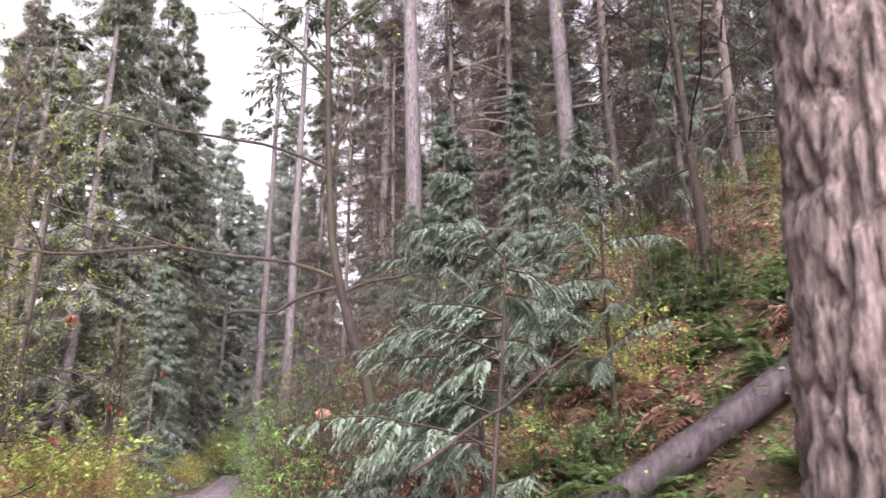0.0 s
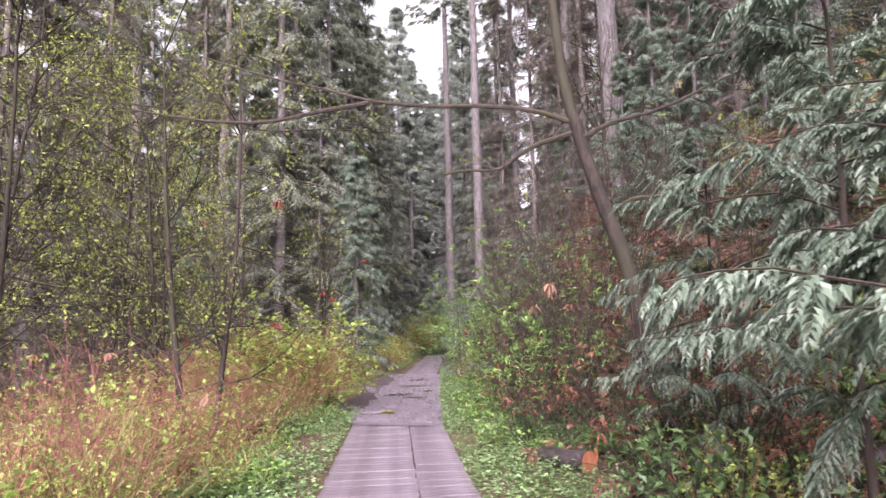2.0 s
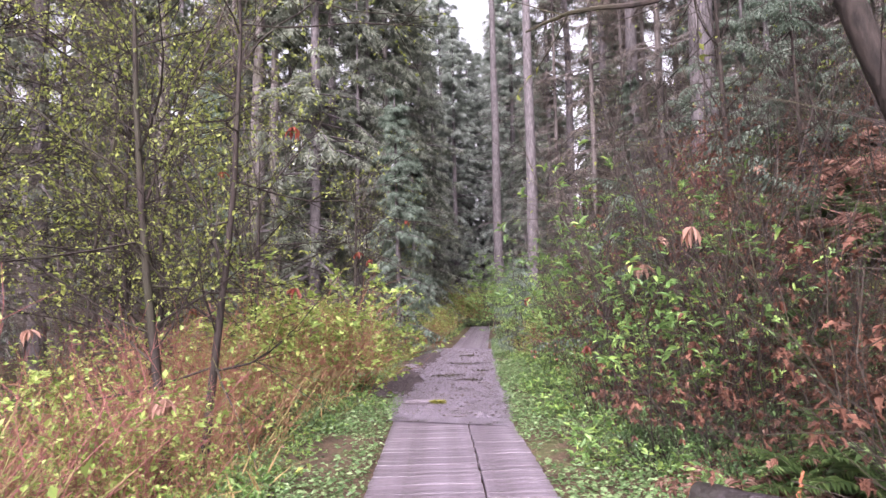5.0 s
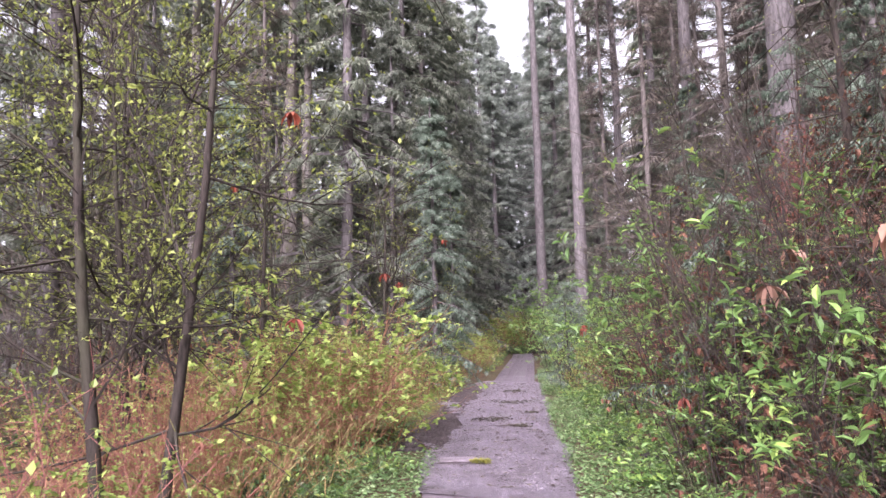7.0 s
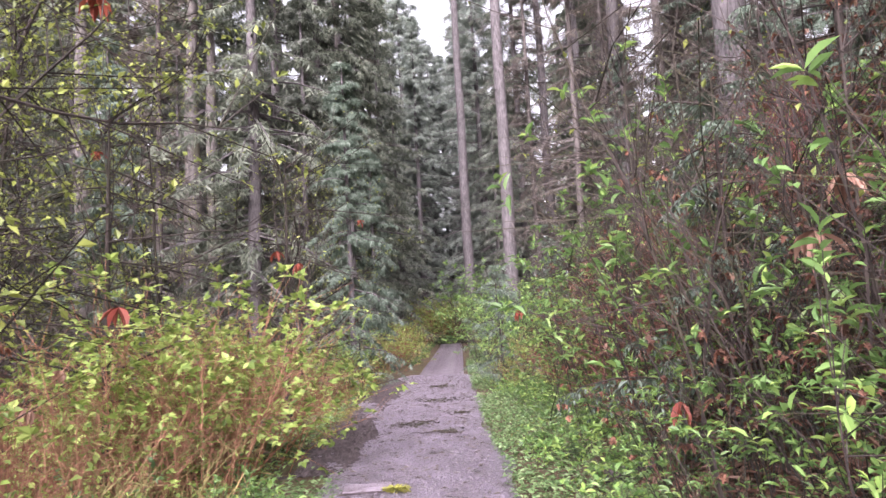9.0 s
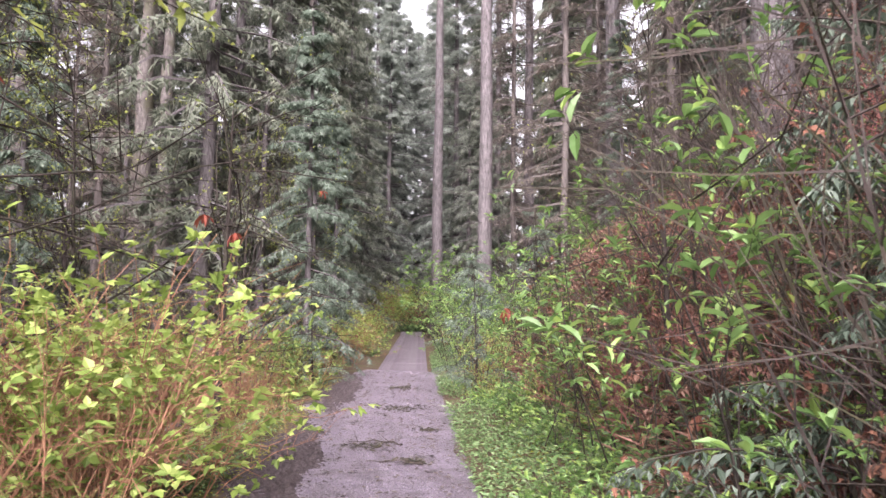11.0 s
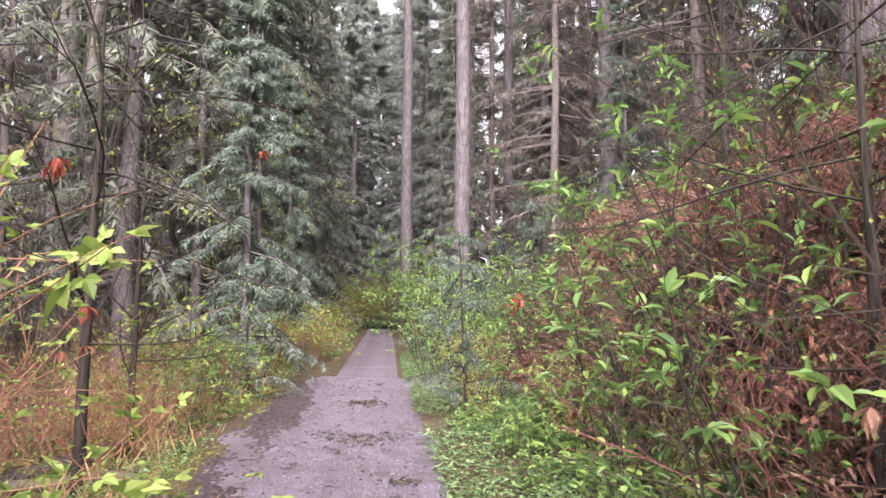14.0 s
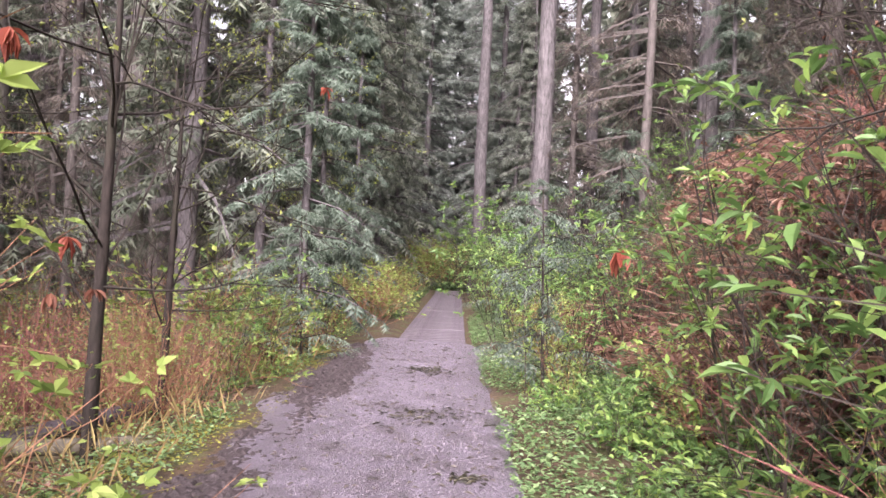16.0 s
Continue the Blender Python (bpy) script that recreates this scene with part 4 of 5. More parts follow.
for i, (x, y, k) in enumerate([(-10.9, 25.2, 1), (-12.2, 28.2, 0.95), (-13.4, 32.5, 1.0), (-0.2, 19.0, 0.8), (-1.2, 25, 0.9), (1.6, 15.0, 0.6), (4.5, 13, 0.7), (0.3, 13.6, 0.5), (-0.9, 15.8, 0.45), (1.4, 11.4, 0.5), (-3.6, 30.5, 0.7), (3.6, 19, 0.9), (-15, 21, 1.0)]):
    place(dense, x, y, 65 * i, k)

# ---- undergrowth ----
berry = [bush("salmonberry", "salmonberry bush with fresh yellow-green leaves on brown canes", 91 + i, 1.75, 24, 9, 3, 0.1, BERRY_LEAF, BARK_CANE, TREFOIL, 0.7, 1.0, True, 0.15, 0.007, 0.05, "salmonberry bushes", 0.48) for i in range(2)]
cane = [bush("cane_thicket", "thicket of bare reddish-brown canes with few leaves", 95 + i, 1.5, 50, 6, 2, 0.055, BERRY_LEAF, (BARK_CANE, BARK_RED)[i], KITE, (0.8, 0.5)[i], 0.7, False, 0.7, 0.006, 0.02, "cane thickets") for i in range(2)]
plum = [bush("lance_leaf_shrub", "upright shrub with clusters of bright green lance-shaped leaves", 101 + i, 1.9, 9, 9, 7, 0.086, PLUM_LEAF, BARK_TWIG, LANCE, 0.34, 0.36, True, 0.1, 0.009, 0.0, "lance-leaved shrubs") for i in range(2)]
twig = [bush("bare_shrub", "bare dark twiggy shrub", 105 + i, 2.3, 14, 14, 1, 0.03, BUD_LEAF, (BARK_TWIG, BARK_PALE)[i], KITE, 0.5, 0.6, False, 0.5, 0.008, 0.0, "bare twiggy shrubs") for i in range(2)]
salal = bush("evergreen_shrub", "low evergreen shrub with glossy dark leaves", 109, 0.8, 27, 6, 7, 0.05, SALAL_LEAF, BARK_TWIG, KITE, 0.9, 0.55, False, 0.0, 0.005, 0.05, "low evergreen shrubs")
withered = [bush("withered_shrub", "tangled shrub hung with withered reddish-brown leaves", 141 + i, 1.6, 14, 8, 5, 0.065, WITHER_LEAF, BARK_TWIG, LOBED, 0.7, 0.55, True, 0.1, 0.007, 0.06, "withered shrubs") for i in range(2)]
small = bush("leafy_shrub", "small-leaved shrub in fresh light green leaf", 112, 1.2, 20, 6, 7, 0.05, BERRY_LEAF, BARK_CANE, KITE, 0.7, 0.7, False, 0.1, 0.005, 0.03, "small-leaved shrubs")
sword = [fern("sword_fern", "green sword fern with arching fronds", 115 + i, 16, 0.8, 26, FERN_LEAF, BARK_MOSSY, 0.24, "sword ferns") for i in range(2)]
dead = [fern("dead_bracken", "collapsed reddish-brown dead bracken", 121 + i, 13, 1.0, 19, BROWN_LEAF, BARK_CANE, 0.42, "dead bracken clumps") for i in range(2)]


def strew(protos, n_, s0, s1, y0, y1, k0, k1, seed):
    g = np.random.default_rng(seed)
    for i in range(n_):
        s, y = g.uniform(s0, s1), g.uniform(y0, y1)
        if math.hypot(from_trail(s, y) + 1.4, y - 9.1) < 1.05:
            continue  # keep the sawn log in the clear
        if -1.8 < from_trail(s, y) < -0.7 and 7.0 < y < 9.8:
            continue
        if 0.5 < from_trail(s, y) < 3.6 and 5.0 < y < 7.15:
            continue  # and the wet log on the bank
        place(protos[i % len(protos)], from_trail(s, y), y, g.uniform(0, 360), g.uniform(k0, k1))


mossy = bush("mossy_shrub", "leaning shrub stems thickly coated in yellow-green moss", 131, 1.25, 14, 4, 2, 0.04, BERRY_LEAF, BARK_MOSS, KITE, 0.8, 0.6, False, 0.5, 0.009, 0.05, "mossy shrub stems")
strew([mossy], 14, -3.3, -2.1, 6.5, 14, 0.7, 1.1, 601)
strew([mossy], 4, -4.0, -2.4, 15, 21, 0.6, 0.9, 602)
weed = bush("trail_weed", "low bright green leafy weed at the trail's edge", 133, 0.32, 19, 3, 4, 0.06, PLUM_LEAF, BARK_MOSSY, LANCE, 1.0, 0.42, True, 0.0, 0.003, 0.04, "low weeds by the trail")
strew([weed], 34, -2.1, -1.2, 5, 14.5, 0.6, 1.3, 603)
strew([weed], 14, -2.3, -1.7, 14.5, 25, 0.5, 1.1, 604)
strew([weed], 40, 1.15, 2.2, 9.5, 24, 0.6, 1.4, 605)
strew([weed], 34, 1.5, 2.7, 14.5, 22, 0.9, 1.6, 606)
strew(cane, 15, -4.1, -2.4, 4.0, 13.5, 0.75, 1.1, 1)
strew(cane, 12, -5.5, -2.4, 13.5, 24, 0.6, 0.95, 2)
strew(cane, 10, -9, -4.5, 4, 24, 0.8, 1.2, 3)
for i, (s, y, k) in enumerate([(-2.05, 14.2, 1.2), (-2.0, 15.1, 1.3), (-2.3, 15.1, 1.15), (-2.5, 14.7, 1.35), (-2.95, 14.9, 1.1), (-2.7, 13.6, 1.2)]):
    place(berry[i % 2], from_trail(s, y), y, 57 * i, k)
strew(berry, 5, -4.2, -2.6, 13, 15.2, 0.7, 1.0, 5)
strew(berry, 8, -5.0, -2.5, 4, 12, 0.5, 0.8, 6)
strew([small], 14, -3.8, -1.7, 17.5, 27, 0.5, 0.9, 7)
strew([small], 16, -3.6, -1.9, 4.5, 13, 0.5, 0.95, 107)
strew([salal], 8, -3.5, -1.8, 5, 16, 0.4, 0.7, 108)
strew([small], 9, -3.5, -1.4, 27, 48, 0.8, 1.2, 8)
strew([small], 12, 1.5, 2.4, 17, 28, 0.5, 0.9, 9)
strew([small], 11, 1.3, 3.5, 28, 55, 0.8, 1.3, 10)
strew([small], 9, -2.5, 2.5, 71, 76, 1.0, 1.8, 110)
for i, (x, y, k) in enumerate([(-1.9, 12.3, 0.95), (-1.95, 11.35, 0.62), (-1.85, 11.75, 0.7), (-2.55, 12.35, 0.55), (-2.95, 13.3, 0.6), (-2.2, 12.9, 0.75), (-1.7, 11.6, 0.7), (-2.3, 15.3, 1.1), (-3.75, 17.3, 1.2), (-3.2, 18.3, 1.2), (-4.4, 18.2, 0.85)]):
    place(plum[i % 2], x, y, 83 * i, k)
# the thicket before the brown maple
place(salal, -0.4, 7.75, 40, 1.2)
for i, (x, y, k) in enumerate([(-0.45, 7.8, 0.75), (-0.3, 8.0, 0.8), (-0.4, 7.4, 0.7)]):
    place(dead[i % 2], x, y, 77 * i, k)
for i, (x, y, k) in enumerate([(-0.3, 7.5, 1.2), (-0.19, 7.6, 1.25), (-0.35, 7.17, 1.1)]):
    place(dead[i % 2], x, y, 61 * i, k)
for i, (x, y, k) in enumerate([(-0.15, 8.3, 1.0), (0.1, 7.8, 1.0), (-0.5, 9.9, 0.8), (-0.2, 9.4, 0.9)]):
    place(withered[i % 2], x, y, 71 * i, k)
place(twig[0], -0.3, 7.7, 200, 0.95)
place(salal, -0.3, 7.3, 60, 1.5)
# shrubs that crowd the far trail and close its end
strew(plum, 8, -2.7, -1.5, 21, 46, 0.5, 0.9, 703)
strew(plum, 12, 1.3, 2.8, 20, 46, 0.6, 1.2, 704)
strew(berry, 12, -3.0, -1.5, 20, 46, 0.6, 1.0, 701)
strew(plum, 10, 1.4, 3.2, 23, 46, 0.6, 1.1, 702)
strew(plum, 5, 1.6, 3.2, 30, 44, 1.5, 2.1, 705)
strew(plum, 6, 1.4, 3.0, 30, 46, 1.4, 2.0, 706)
strew(berry, 9, -1.8, 1.8, 50, 55, 1.2, 1.9, 707)
strew(plum, 6, -1.5, 1.8, 49.5, 53, 0.8, 1.4, 708)
strew([salal], 10, -1.0, 1.0, 49.2, 51, 0.8, 1.2, 709)
for i, (x, y, k) in enumerate([(-2.2, 13.4, 1.35), (-1.6, 12.9, 1.5), (-2.7, 15.4, 1.2), (-1.0, 10.8, 1.1)]):
    place(twig[0], x, y, 95 * i, k)
strew(withered, 16, 2.0, 3.6, 9.6, 14.5, 0.6, 1.05, 801)
strew(withered, 24, 2.5, 4.6, 14.5, 23, 0.6, 1.05, 802)
strew(dead, 36, 2.7, 5.0, 14.5, 22, 0.8, 1.3, 807)
strew(withered, 6, 2.2, 3.4, 6.5, 9.4, 0.5, 0.8, 803)
for i, (x, y, k) in enumerate([(-2.75, 14.3, 0.9), (-2.55, 14.4, 1.3), (-1.75, 12.6, 1.1), (-2.3, 13.7, 1.15), (-2.85, 14.9, 1.1), (-2.0, 14.2, 1.35), (-4.15, 19.3, 1.2), (-3.85, 18.7, 1.0), (-1.45, 11.5, 0.9)]):
    place(plum[i % 2], x, y, 47 * i, k)
strew(plum, 4, 2.4, 4.8, 18.5, 30, 0.7, 1.1, 13)
strew(twig[:1], 16, 2.6, 5, 11, 22, 0.7, 1.1, 14)
strew([small], 6, 1.6, 2.4, 5.2, 8.6, 0.5, 0.8, 501)
strew([salal], 8, 1.5, 2.5, 5, 9, 0.5, 0.9, 502)
strew(dead, 9, 1.6, 3.0, 5, 9, 0.6, 0.9, 503)
strew(dead, 26, 2.1, 3.3, 10.5, 15, 0.6, 1.05, 504)
strew(dead, 18, 2.5, 3.4, 15, 22, 0.5, 0.9, 505)
strew(cane[1:], 9, 2.2, 4.5, 14, 22, 0.6, 0.9, 506)
strew(sword, 60, 2.3, 8.0, 5.5, 13, 0.8, 1.3, 804)
for i, (x, y, k) in enumerate([(1.5, 5.7, 0.6), (2.1, 6.1, 0.75), (2.8, 6.2, 0.8), (1.15, 6.4, 0.45), (3.3, 5.6, 0.9)]):
    place(sword[i % 2], x, y, 67 * i, k)
place(sword[0], 2.0, 5.2, 20, 0.7)
place(sword[1], 2.4, 5.5, 80, 0.75)
place(dead[0], 2.2, 4.8, 50, 0.6)
place(small, 1.55, 5.0, 200, 0.38)
place(small, 1.2, 5.5, 30, 0.4)
place(small, 1.75, 5.6, 120, 0.35)
strew(dead, 20, 2.4, 7, 5, 11, 0.8, 1.2, 805)
strew([salal], 10, 2.6, 7, 7.5, 13, 0.7, 1.0, 806)
strew(twig[:1], 12, 4, 12, 5, 30, 0.9, 1.5, 15)
strew(twig, 18, -12, -4.5, 5, 32, 0.9, 1.5, 16)
strew([salal], 8, 1.6, 2.4, 9.3, 12.5, 0.5, 0.9, 17)
strew([salal], 18, 2.4, 8, 4, 24, 0.6, 1.2, 18)
strew([small], 8, 2.6, 11, 5.5, 18, 0.6, 1.1, 181)
strew(berry, 6, 3.0, 9, 6, 16, 0.5, 0.8, 182)
strew(dead, 30, 2.2, 10, 5, 14, 0.7, 1.2, 183)
strew(sword, 16, 2.6, 7, 5.5, 13, 0.8, 1.2, 184)
strew([salal], 10, 1.4, 2.3, 14, 30, 0.3, 0.5, 19)
strew(sword, 26, 2.2, 9, 5.5, 22, 0.6, 1.1, 20)
strew(sword, 10, -4.5, -1.7, 4, 22, 0.5, 0.8, 21)
strew(sword, 10, 3, 10, 22, 36, 0.9, 1.4, 22)
strew(dead, 80, 2.6, 5.5, 10.5, 25, 0.6, 1.15, 23)
strew(dead, 10, 1.5, 2.6, 6.5, 11, 0.5, 0.9, 123)
strew(dead, 16, 3, 10, 14, 30, 0.8, 1.3, 24)
strew(dead, 18, -5, -2, 14, 24, 0.5, 0.8, 25)

# ---- ground cover, litter and grass ----


def carpet(n_, s0, s1, y0, y1, size, tall, seed, shape=KITE, flat=0.5, patch=0.0):
    g = np.random.default_rng(seed)
    s, y = g.uniform(s0, s1, n_), g.uniform(y0, y1, n_)
    if patch:
        w = np.sin(2.1 * s + 1.3 * y) + np.sin(1.7 * y - 2.9 * s + 1) + g.normal(0, 0.6, n_)
        k = w > patch
        s, y = s[k], y[k]
    m_ = len(s)
    p = np.stack([from_trail(s, y), y, land(s, y) + g.uniform(0.0, 1.0, m_) ** 1.6 * tall], -1)
    az = g.uniform(0, 2 * np.pi, m_)
    al = np.stack([np.cos(az), np.sin(az), g.uniform(-0.2, 1.0, m_) * flat], -1)
    z = size * g.uniform(0.5, 1.4, m_)
    return leaves(Soup(), p, al, np.array([0, 0, 1.0]) + g.normal(0, 0.3, (m_, 3)), z, z * 0.6, shape)


stuff("ground_cover", carpet(46000, 0.72, 2.3, 4, 32, 0.05, 0.13, 31, KITE, 0.6, -0.8), COVER_LEAF, "low bright green leafy ground cover beside the trail", "ground cover")
stuff("ground_cover", carpet(17000, -2.3, -0.78, 3, 14.6, 0.05, 0.14, 32, KITE, 0.6, -0.6), COVER_LEAF, "low green weeds along the trail's edge", "ground cover")
stuff("ground_cover", carpet(12000, -2.7, -1.5, 14.6, 30, 0.045, 0.14, 40, KITE, 0.6, -0.2), COVER_LEAF, "low green weeds beyond the trodden mud", "ground cover")
stuff("ground_cover", carpet(12000, -2.6, -0.95, 30, 70, 0.12, 0.25, 33, KITE, 0.6, -0.6), COVER_LEAF, "green verge weeds along the far trail", "ground cover")
stuff("ground_cover", carpet(12000, 0.95, 2.6, 32, 70, 0.12, 0.25, 34, KITE, 0.6, -0.6), COVER_LEAF, "green verge weeds below the far bank", "ground cover")
stuff("ground_cover", carpet(14000, 1.9, 2.9, 13.5, 23, 0.05, 0.2, 39, KITE, 0.6, -0.8), COVER_LEAF, "bright green weeds at the foot of the bank", "ground cover")
stuff("leaf_litter", carpet(42000, 1.8, 11, 2, 34, 0.08, 0.05, 35, KITE, 0.25), BROWN_LEAF, "brown dead leaves strewn over the bank", "leaf litter")
stuff("leaf_litter", carpet(24000, -11, -1.8, 2, 34, 0.08, 0.08, 36, KITE, 0.3), BROWN_LEAF, "brown dead leaves on the low ground", "leaf litter")
stuff("dead_thatch", carpet(26000, 2.1, 7.0, 11.5, 27, 0.3, 0.45, 380, (KITE[0] * np.array([1, 0.07, 0.3]), KITE[1]), 0.5, -0.9), BROWN_LEAF, "matted reddish-brown dead fern stalks on the bank", "dead fern")
stuff("fresh_shoots", carpet(11000, 2.2, 11, 4, 30, 0.06, 0.7, 381, KITE, 0.6, 0.2), BERRY_LEAF, "light green spring shoots over the bank", "undergrowth")
stuff("fresh_shoots", carpet(16000, -9, -2, 4, 30, 0.06, 0.9, 382, KITE, 0.6, 0.2), BERRY_LEAF, "light green spring shoots on the low ground", "undergrowth")
stuff("dry_grass", carpet(5000, -4.5, -1.5, 4, 26, 0.28, 0.2, 37, (KITE[0] * np.array([1, 0.1, 0.1]), KITE[1]), 2.2, -0.3), STRAW, "tufts of dry straw-coloured grass", "grass")
stuff("undergrowth", carpet(60000, 2.0, 14, 3, 36, 0.10, 0.5, 38, KITE, 0.5, -0.5), SALAL_LEAF, "dark green low undergrowth on the bank", "undergrowth")
stuff("undergrowth", carpet(30000, -16, -3, 3, 40, 0.10, 0.35, 39, KITE, 0.5, 0.1), SALAL_LEAF, "dark green low undergrowth on the low ground", "undergrowth")

g = np.random.default_rng(55)
m_ = 20000
ps, py = g.uniform(-0.95, 1.0, m_), g.uniform(13.2, 26.3, m_)
pp = np.stack([from_trail(ps, py), py, 0.012 - 0.09 * smooth(np.abs(ps + 0.12), 0.75, 1.25)], -1)
az = g.uniform(0, 6.28, m_)
sz = g.uniform(0.008, 0.03, m_)
CHIP = (np.array([(-0.5, 0, 0), (0, 0.45, 0), (0.5, 0, 0), (0, -0.45, 0), (0.05, 0.02, 0.32)]), np.array([(0, 4, 1), (1, 4, 2), (2, 4, 3), (3, 4, 0)]))
stuff("gravel", leaves(Soup(), pp, np.stack([np.cos(az), np.sin(az), 0 * az], -1), np.array([[0, 0, 1.0]]) + np.zeros((m_, 3)), sz, sz, CHIP), CHIPS, "loose wet gravel chips on the trail", "gravel")
stuff("trail_litter", leaves(Soup(), pp[:800] + np.array([0, 0, 0.008]), np.stack([np.cos(az), np.sin(az), 0 * az], -1)[:800], np.array([[0, 0, 1.0]]) + g.normal(0, 0.15, (800, 3)), g.uniform(0.03, 0.09, 800), g.uniform(0.01, 0.03, 800)), DEAD_NEEDLE, "dark fir twigs and leaf scraps on the trail", "leaf litter")

bits = Soup()
for cx, cy, wide_ in [(-5.91, 17.37, 0.12), (-7.1, 20.8, 0.26), (-6.6, 17.95, 0.16), (-6.2, 19.1, 0.08), (-7.9, 23.3, 0.2)]:
    k = int(560 * wide_) + 20
    at_ = np.stack([cx + g.normal(0, wide_, k), cy + g.normal(0, wide_ * 0.7, k), np.full(k, 0.02) + g.uniform(0, 0.012, k)], -1)
    leaves(bits, at_, np.stack([g.normal(0, 1, k), g.normal(0, 1, k), g.normal(0, 0.06, k)], -1), np.array([[0, 0, 1.0]]) + g.normal(0, 0.2, (k, 3)), g.uniform(0.03, 0.1, k), g.uniform(0.008, 0.03, k))
stuff("trail_litter", bits, SODDEN, "dark clots of sodden leaves and twigs on the gravel", "leaf litter")


def mud_surface(s, y):
    rough_ = np.random.default_rng(66).normal(0, 0.012, s.shape)
    wide = 0.04 * np.sin(1.1 * y + 2) + 0.03 * np.sin(4.3 * y) * np.sin(3 * s)
    z = 0.02 + wide * 0.5 + rough_ + 0.012 * np.sin(7 * y + 5 * s) * np.sin(9 * s - 4 * y)
    return np.stack([from_trail(s, y), y, z - 0.16 * smooth(-s, 1.15, 1.95) - 0.06 * smooth(s, -0.9, -0.6)], -1)


structure("mud_verge", grid(np.linspace(-2.0, -0.55, 50), np.arange(14.8, 25.5, 0.035), mud_surface), MUD, "dark wet trodden mud beside the gravel", "mud", False)
stuff("moss", carpet(16000, -2.4, -1.25, 13.5, 25, 0.03, 0.05, 61, KITE, 0.5, 0.3), MOSS_LEAF, "yellow-green moss at the trail's edge", "moss")
stuff("moss", carpet(7000, 1.0, 2.2, 13.5, 25, 0.03, 0.05, 62, KITE, 0.5, 0.8), MOSS_LEAF, "yellow-green moss below the bank", "moss")

# ---- logs and branches ----
log("fallen_log", "wet dark fallen log slanting down the bank", (0.63, 7.25, 0.40), (4.68, 6.95, 3.0), 0.17, LOG_WET, CUT_WOOD, seed=2)
log("cut_log", "short sawn log with a reddish cut face", (-1.3, 9.42, 0.125), (-1.82, 9.82, 0.12), 0.125, LOG_WET, CUT_WOOD, seed=3)
log("cut_log", "mossy sawn log end beside the trail", (-0.82, 8.7, 0.12), (-0.2, 9.0, 0.18), 0.085, LOG_WET, CUT_WOOD, seed=4)
log("fallen_log", "grey rotting log on the low ground", (-9.9, 20.6, -0.16), (-10.35, 18.6, -0.22), 0.1, LOG_WET, CUT_WOOD, seed=5)
log("mossy_log", "thin mossy log in the weeds", (-8.8, 19.4, -0.12), (-11.2, 18.0, -0.2), 0.07, BARK_MOSSY, CUT_WOOD, seed=6)
stick("dark dead branch leaning across the young cedar", [(0.0, 3.75, 1.36), (0.45, 3.95, 1.68), (0.95, 4.25, 2.05)], 0.009, 3, 4)
log("rotting_log", "crumbling dark reddish piece of rotten wood in the weeds", (-3.6, 14.62, 0.1), (-2.9, 14.92, 0.16), 0.075, LOG_WET, CUT_WOOD, 0.12, 8)
stick("short reddish stub leaning on the sawn log", [(-1.24, 9.5, 0.1), (-1.22, 9.54, 0.24), (-1.19, 9.57, 0.38)], 0.02, 9, 0, CUT_WOOD)
stick("dark stick lying beside the sawn log", [(-1.2, 9.35, 0.1), (-0.95, 9.25, 0.11), (-0.7, 9.2, 0.1)], 0.014, 10, 1)
stick("broken stick lying on the wet gravel", [(-6.25, 18.1, 0.03), (-6.5, 18.2, 0.035), (-6.9, 18.05, 0.03)], 0.012, 6, 3)
stick("thin dark stick on the trail", [(-5.75, 17.25, 0.03), (-6.0, 17.3, 0.04), (-6.35, 17.2, 0.03)], 0.011, 7, 1)

# withered leaves caught on twigs
for i, (x, y, z, sz, m_) in enumerate([(-6.3, 11.8, 3.68, 0.13, RUST_LEAF), (-6.59, 12.3, 1.72, 0.14, RUST_LEAF), (-7.65, 16.1, 2.5, 0.13, RUST_LEAF), (-2.28, 12.3, 1.85, 0.15, PALE_LEAF), (-2.1, 12.45, 2.15, 0.14, PALE_LEAF),
                                            (-2.98, 12.86, 0.95, 0.11, RUST_LEAF), (-7.86, 17.0, 2.42, 0.13, RUST_LEAF), (-10.27, 24.5, 4.2, 0.16, RUST_LEAF), (-5.3, 19.8, 1.62, 0.16, RUST_LEAF),
                                            (-11.7, 17.3, 4.6, 0.15, RUST_LEAF), (-1.76, 10.6, 2.05, 0.13, PALE_LEAF), (-8.1, 17.6, 1.5, 0.1, RUST_LEAF)]):
    dead_leaf(("rust-red" if m_ is RUST_LEAF else "pale brown") + " withered leaf hanging from a twig", (x, y, z), sz, m_, 200 + i)

# ribbed mat and a clump of moss where the boards give way to gravel
mat_thing = thing("ribbed_mat", "small grey ribbed anti-slip mat trodden into the gravel", "mat")
mat_thing.matrix_basis = pose(-5.72, 14.35, 0.012, 0, 0, 22)


def block(sx, sy, sz, at):
    bm = bmesh.new()
    bmesh.ops.create_cube(bm, size=1)
    bmesh.ops.scale(bm, vec=(sx, sy, sz), verts=bm.verts)
    bmesh.ops.translate(bm, vec=at, verts=bm.verts)
    bmesh.ops.bevel(bm, geom=list(bm.edges), offset=0.002, segments=1, affect="EDGES")
    me = bpy.data.meshes.new("block")
    bm.to_mesh(me)
    bm.free()
    return me


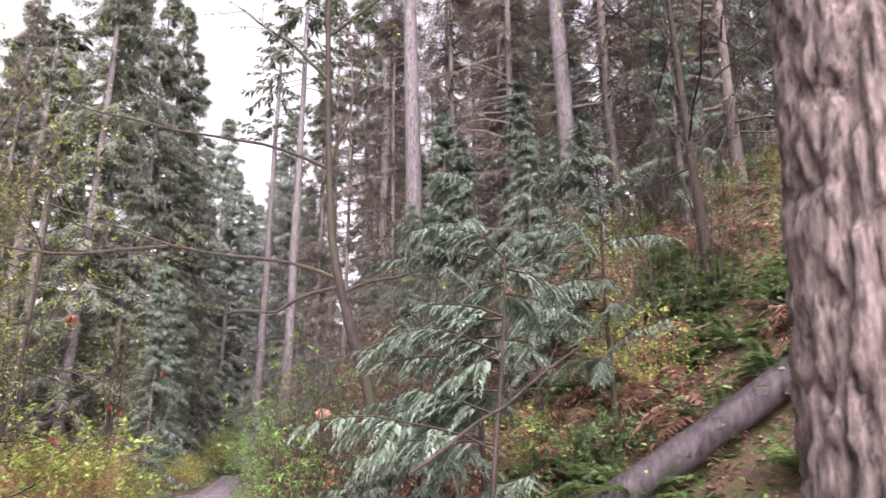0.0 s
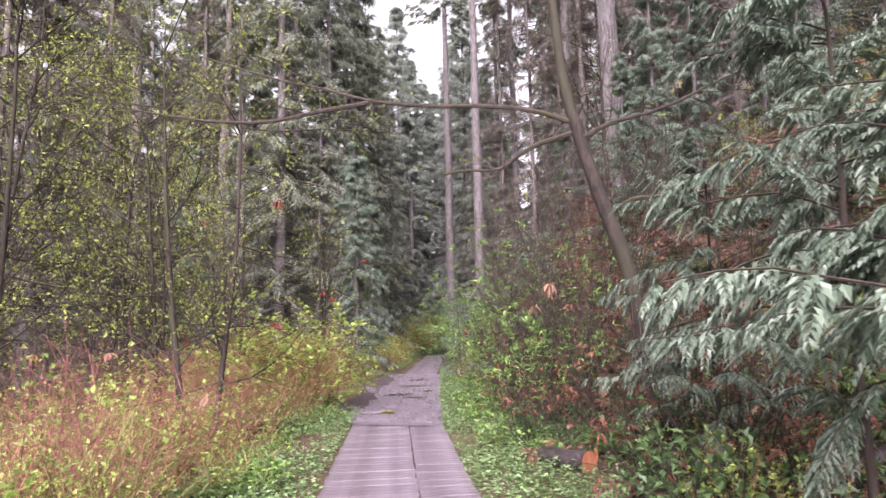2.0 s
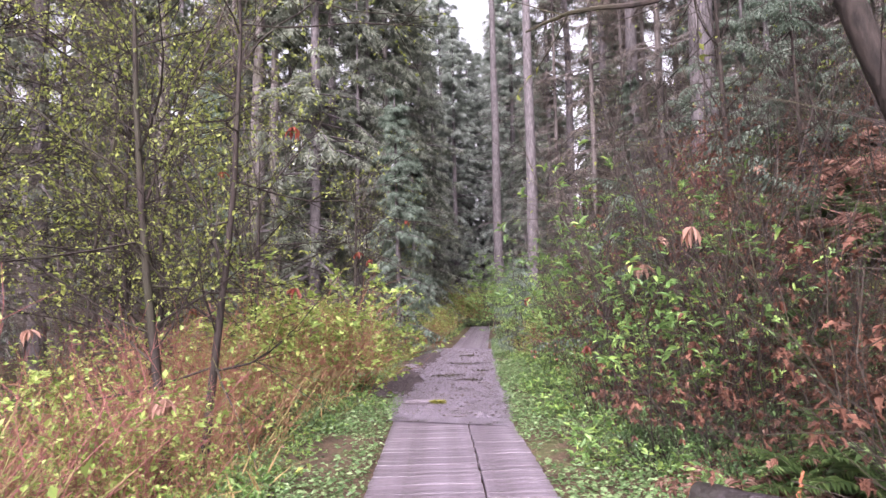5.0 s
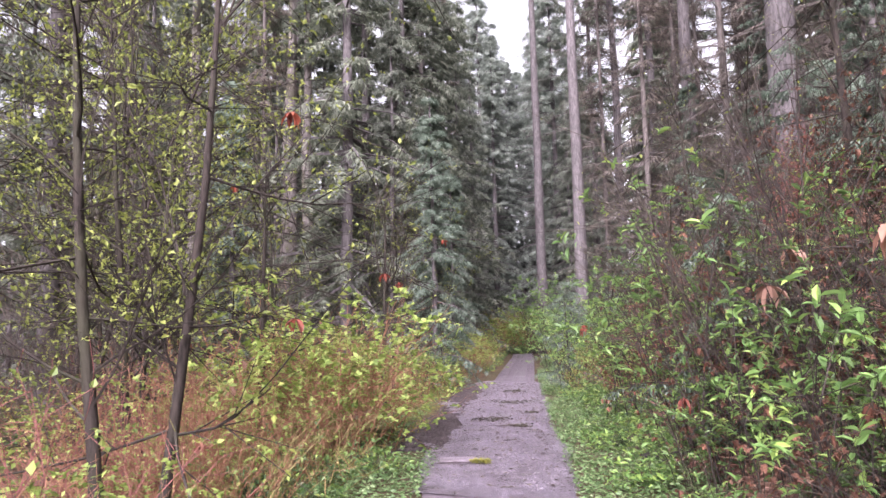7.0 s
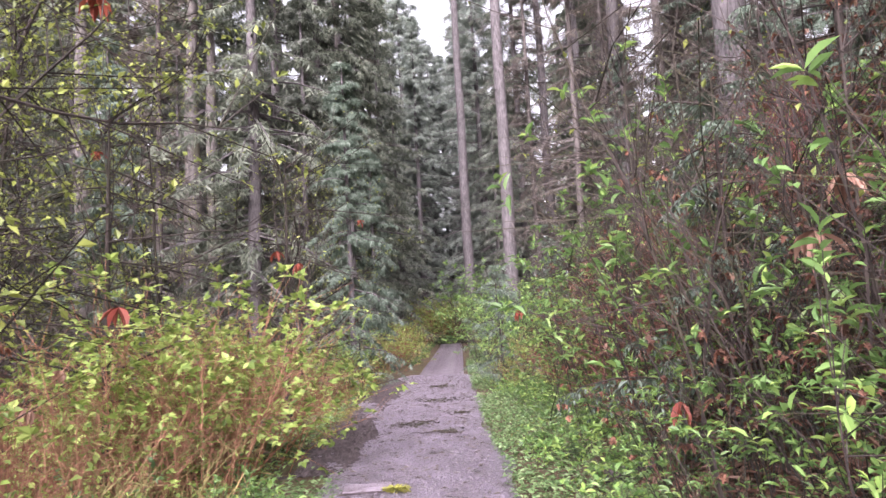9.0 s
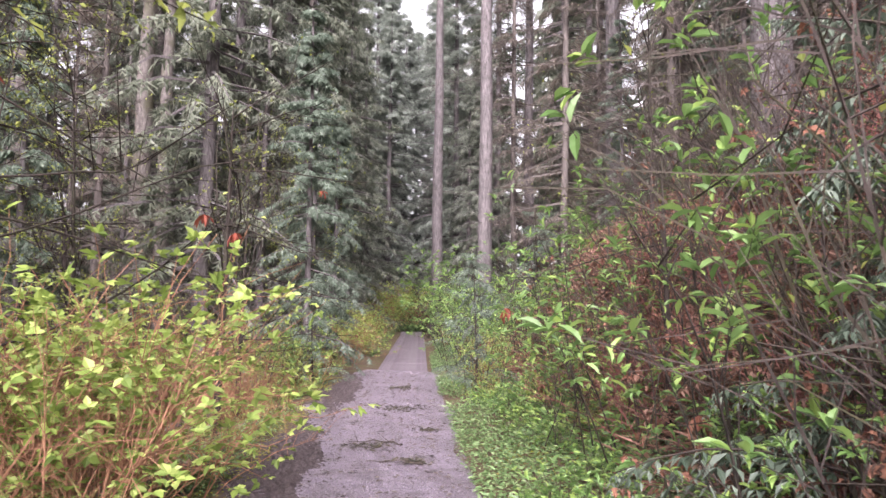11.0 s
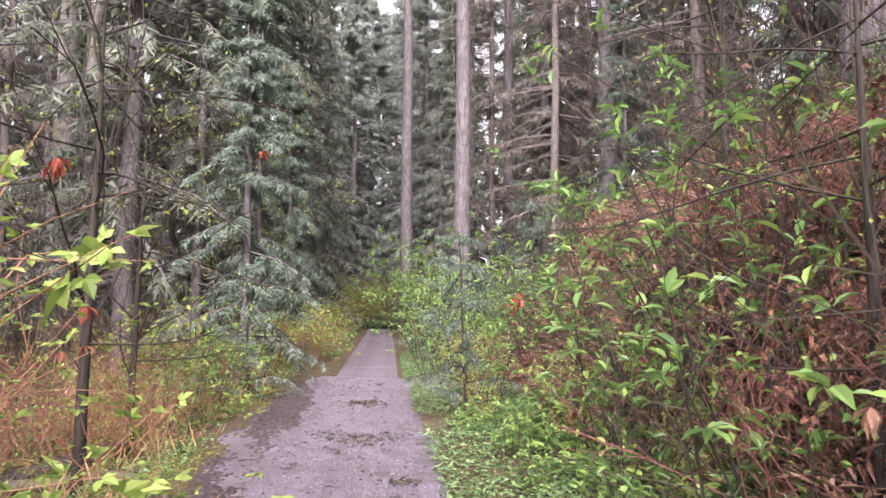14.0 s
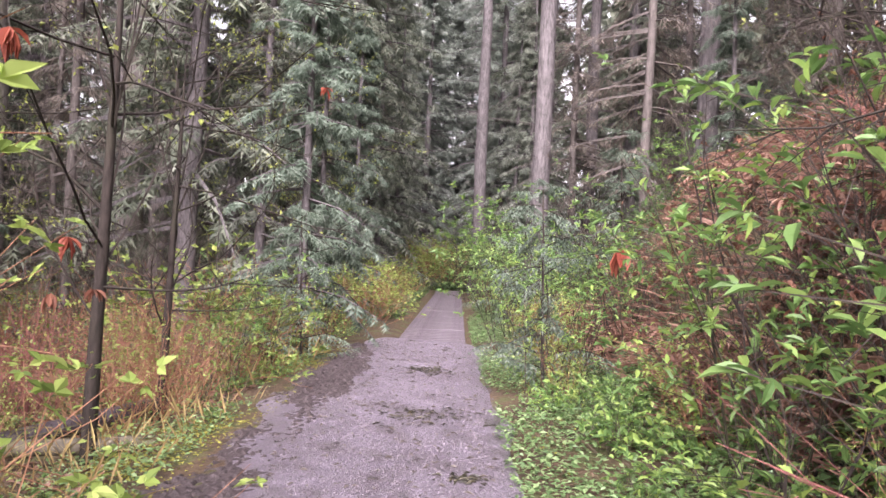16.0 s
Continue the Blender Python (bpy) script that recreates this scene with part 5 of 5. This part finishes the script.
part("base", block(0.46, 0.3, 0.012, (0, 0, 0.006)), MUD, mat_thing)
for i in range(11):
    part("rib", block(0.44, 0.014, 0.012, (0, -0.13 + 0.026 * i, 0.018)), BOARD, mat_thing)
g = np.random.default_rng(808)
clump = thing("moss_clump", "small brown and green clump of moss and leaves on the trail", "moss")
clump.matrix_basis = pose(-5.42, 14.3, 0.01)
az = g.uniform(0, 6.28, 160)
part("foliage", leaves(Soup(), np.stack([np.cos(az) * g.uniform(0, 0.13, 160), np.sin(az) * g.uniform(0, 0.06, 160), g.uniform(0, 0.035, 160)], -1), np.stack([np.cos(az), np.sin(az), g.uniform(0, 0.8, 160)], -1), np.array([[0, 0, 1.0]]) + np.zeros((160, 3)), 0.05, 0.02), MOSS_LEAF, clump)

g = np.random.default_rng(909)
for i in range(46):
    right_side = i % 3 != 0
    s, y = (g.uniform(1.9, 3.6), g.uniform(9.5, 21)) if right_side else (g.uniform(-4.5, -1.9), g.uniform(8, 22))
    x = float(from_trail(s, y))
    pale = g.uniform() < 0.45
    dead_leaf(("pale brown" if pale else "rust-brown") + " withered leaf hanging among twigs", (x, y, ground_z(x, y) + g.uniform(0.5, 1.9)), g.uniform(0.09, 0.15), PALE_LEAF if pale else RUST_DULL, 300 + i)

# ---- boardwalks ----


def board_mesh(width, depth, thick, seed):
    g = np.random.default_rng(seed)
    bm = bmesh.new()
    bmesh.ops.create_cube(bm, size=1)
    bmesh.ops.scale(bm, vec=(width, depth, thick), verts=bm.verts)
    bmesh.ops.bevel(bm, geom=list(bm.edges), offset=0.0015, segments=1, affect="EDGES")
    for vv in bm.verts:
        vv.co.z += g.normal(0, 0.0012)
    me = bpy.data.meshes.new("board")
    bm.to_mesh(me)
    bm.free()
    me.materials.append(BOARD)
    return me


def boardwalk(label, y0, y1, runs, step):
    e = thing("boardwalk", label, "boardwalk")
    e["kind"] = "structure"
    g = np.random.default_rng(int(y0 * 10) + 500)
    for s0, s1 in runs:
        ms = [board_mesh(s1 - s0, step - 0.005, 0.045, 300 + i) for i in range(4)]
        y = y0
        while y < y1:
            sl = float(trail_x(y + 0.3) - trail_x(y - 0.3)) / 0.6
            ob = part("board", ms[g.integers(4)], BOARD, e)
            ob.matrix_basis = pose(float(from_trail((s0 + s1) / 2, y)) + g.normal(0, 0.004), y, -0.024 + g.normal(0, 0.0015), g.normal(0, 0.25), g.normal(0, 0.1), math.degrees(-math.atan(sl)))
            y += step * math.cos(math.atan(sl))
    return e


boardwalk("wet weathered boardwalk of crosswise planks", -2.0, 13.05, ((-0.76, 0.17), (0.185, 0.72)), 0.14)
boardwalk("far wet boardwalk of crosswise planks", 26.4, 50.0, ((-0.63, 0.63),), 0.3)
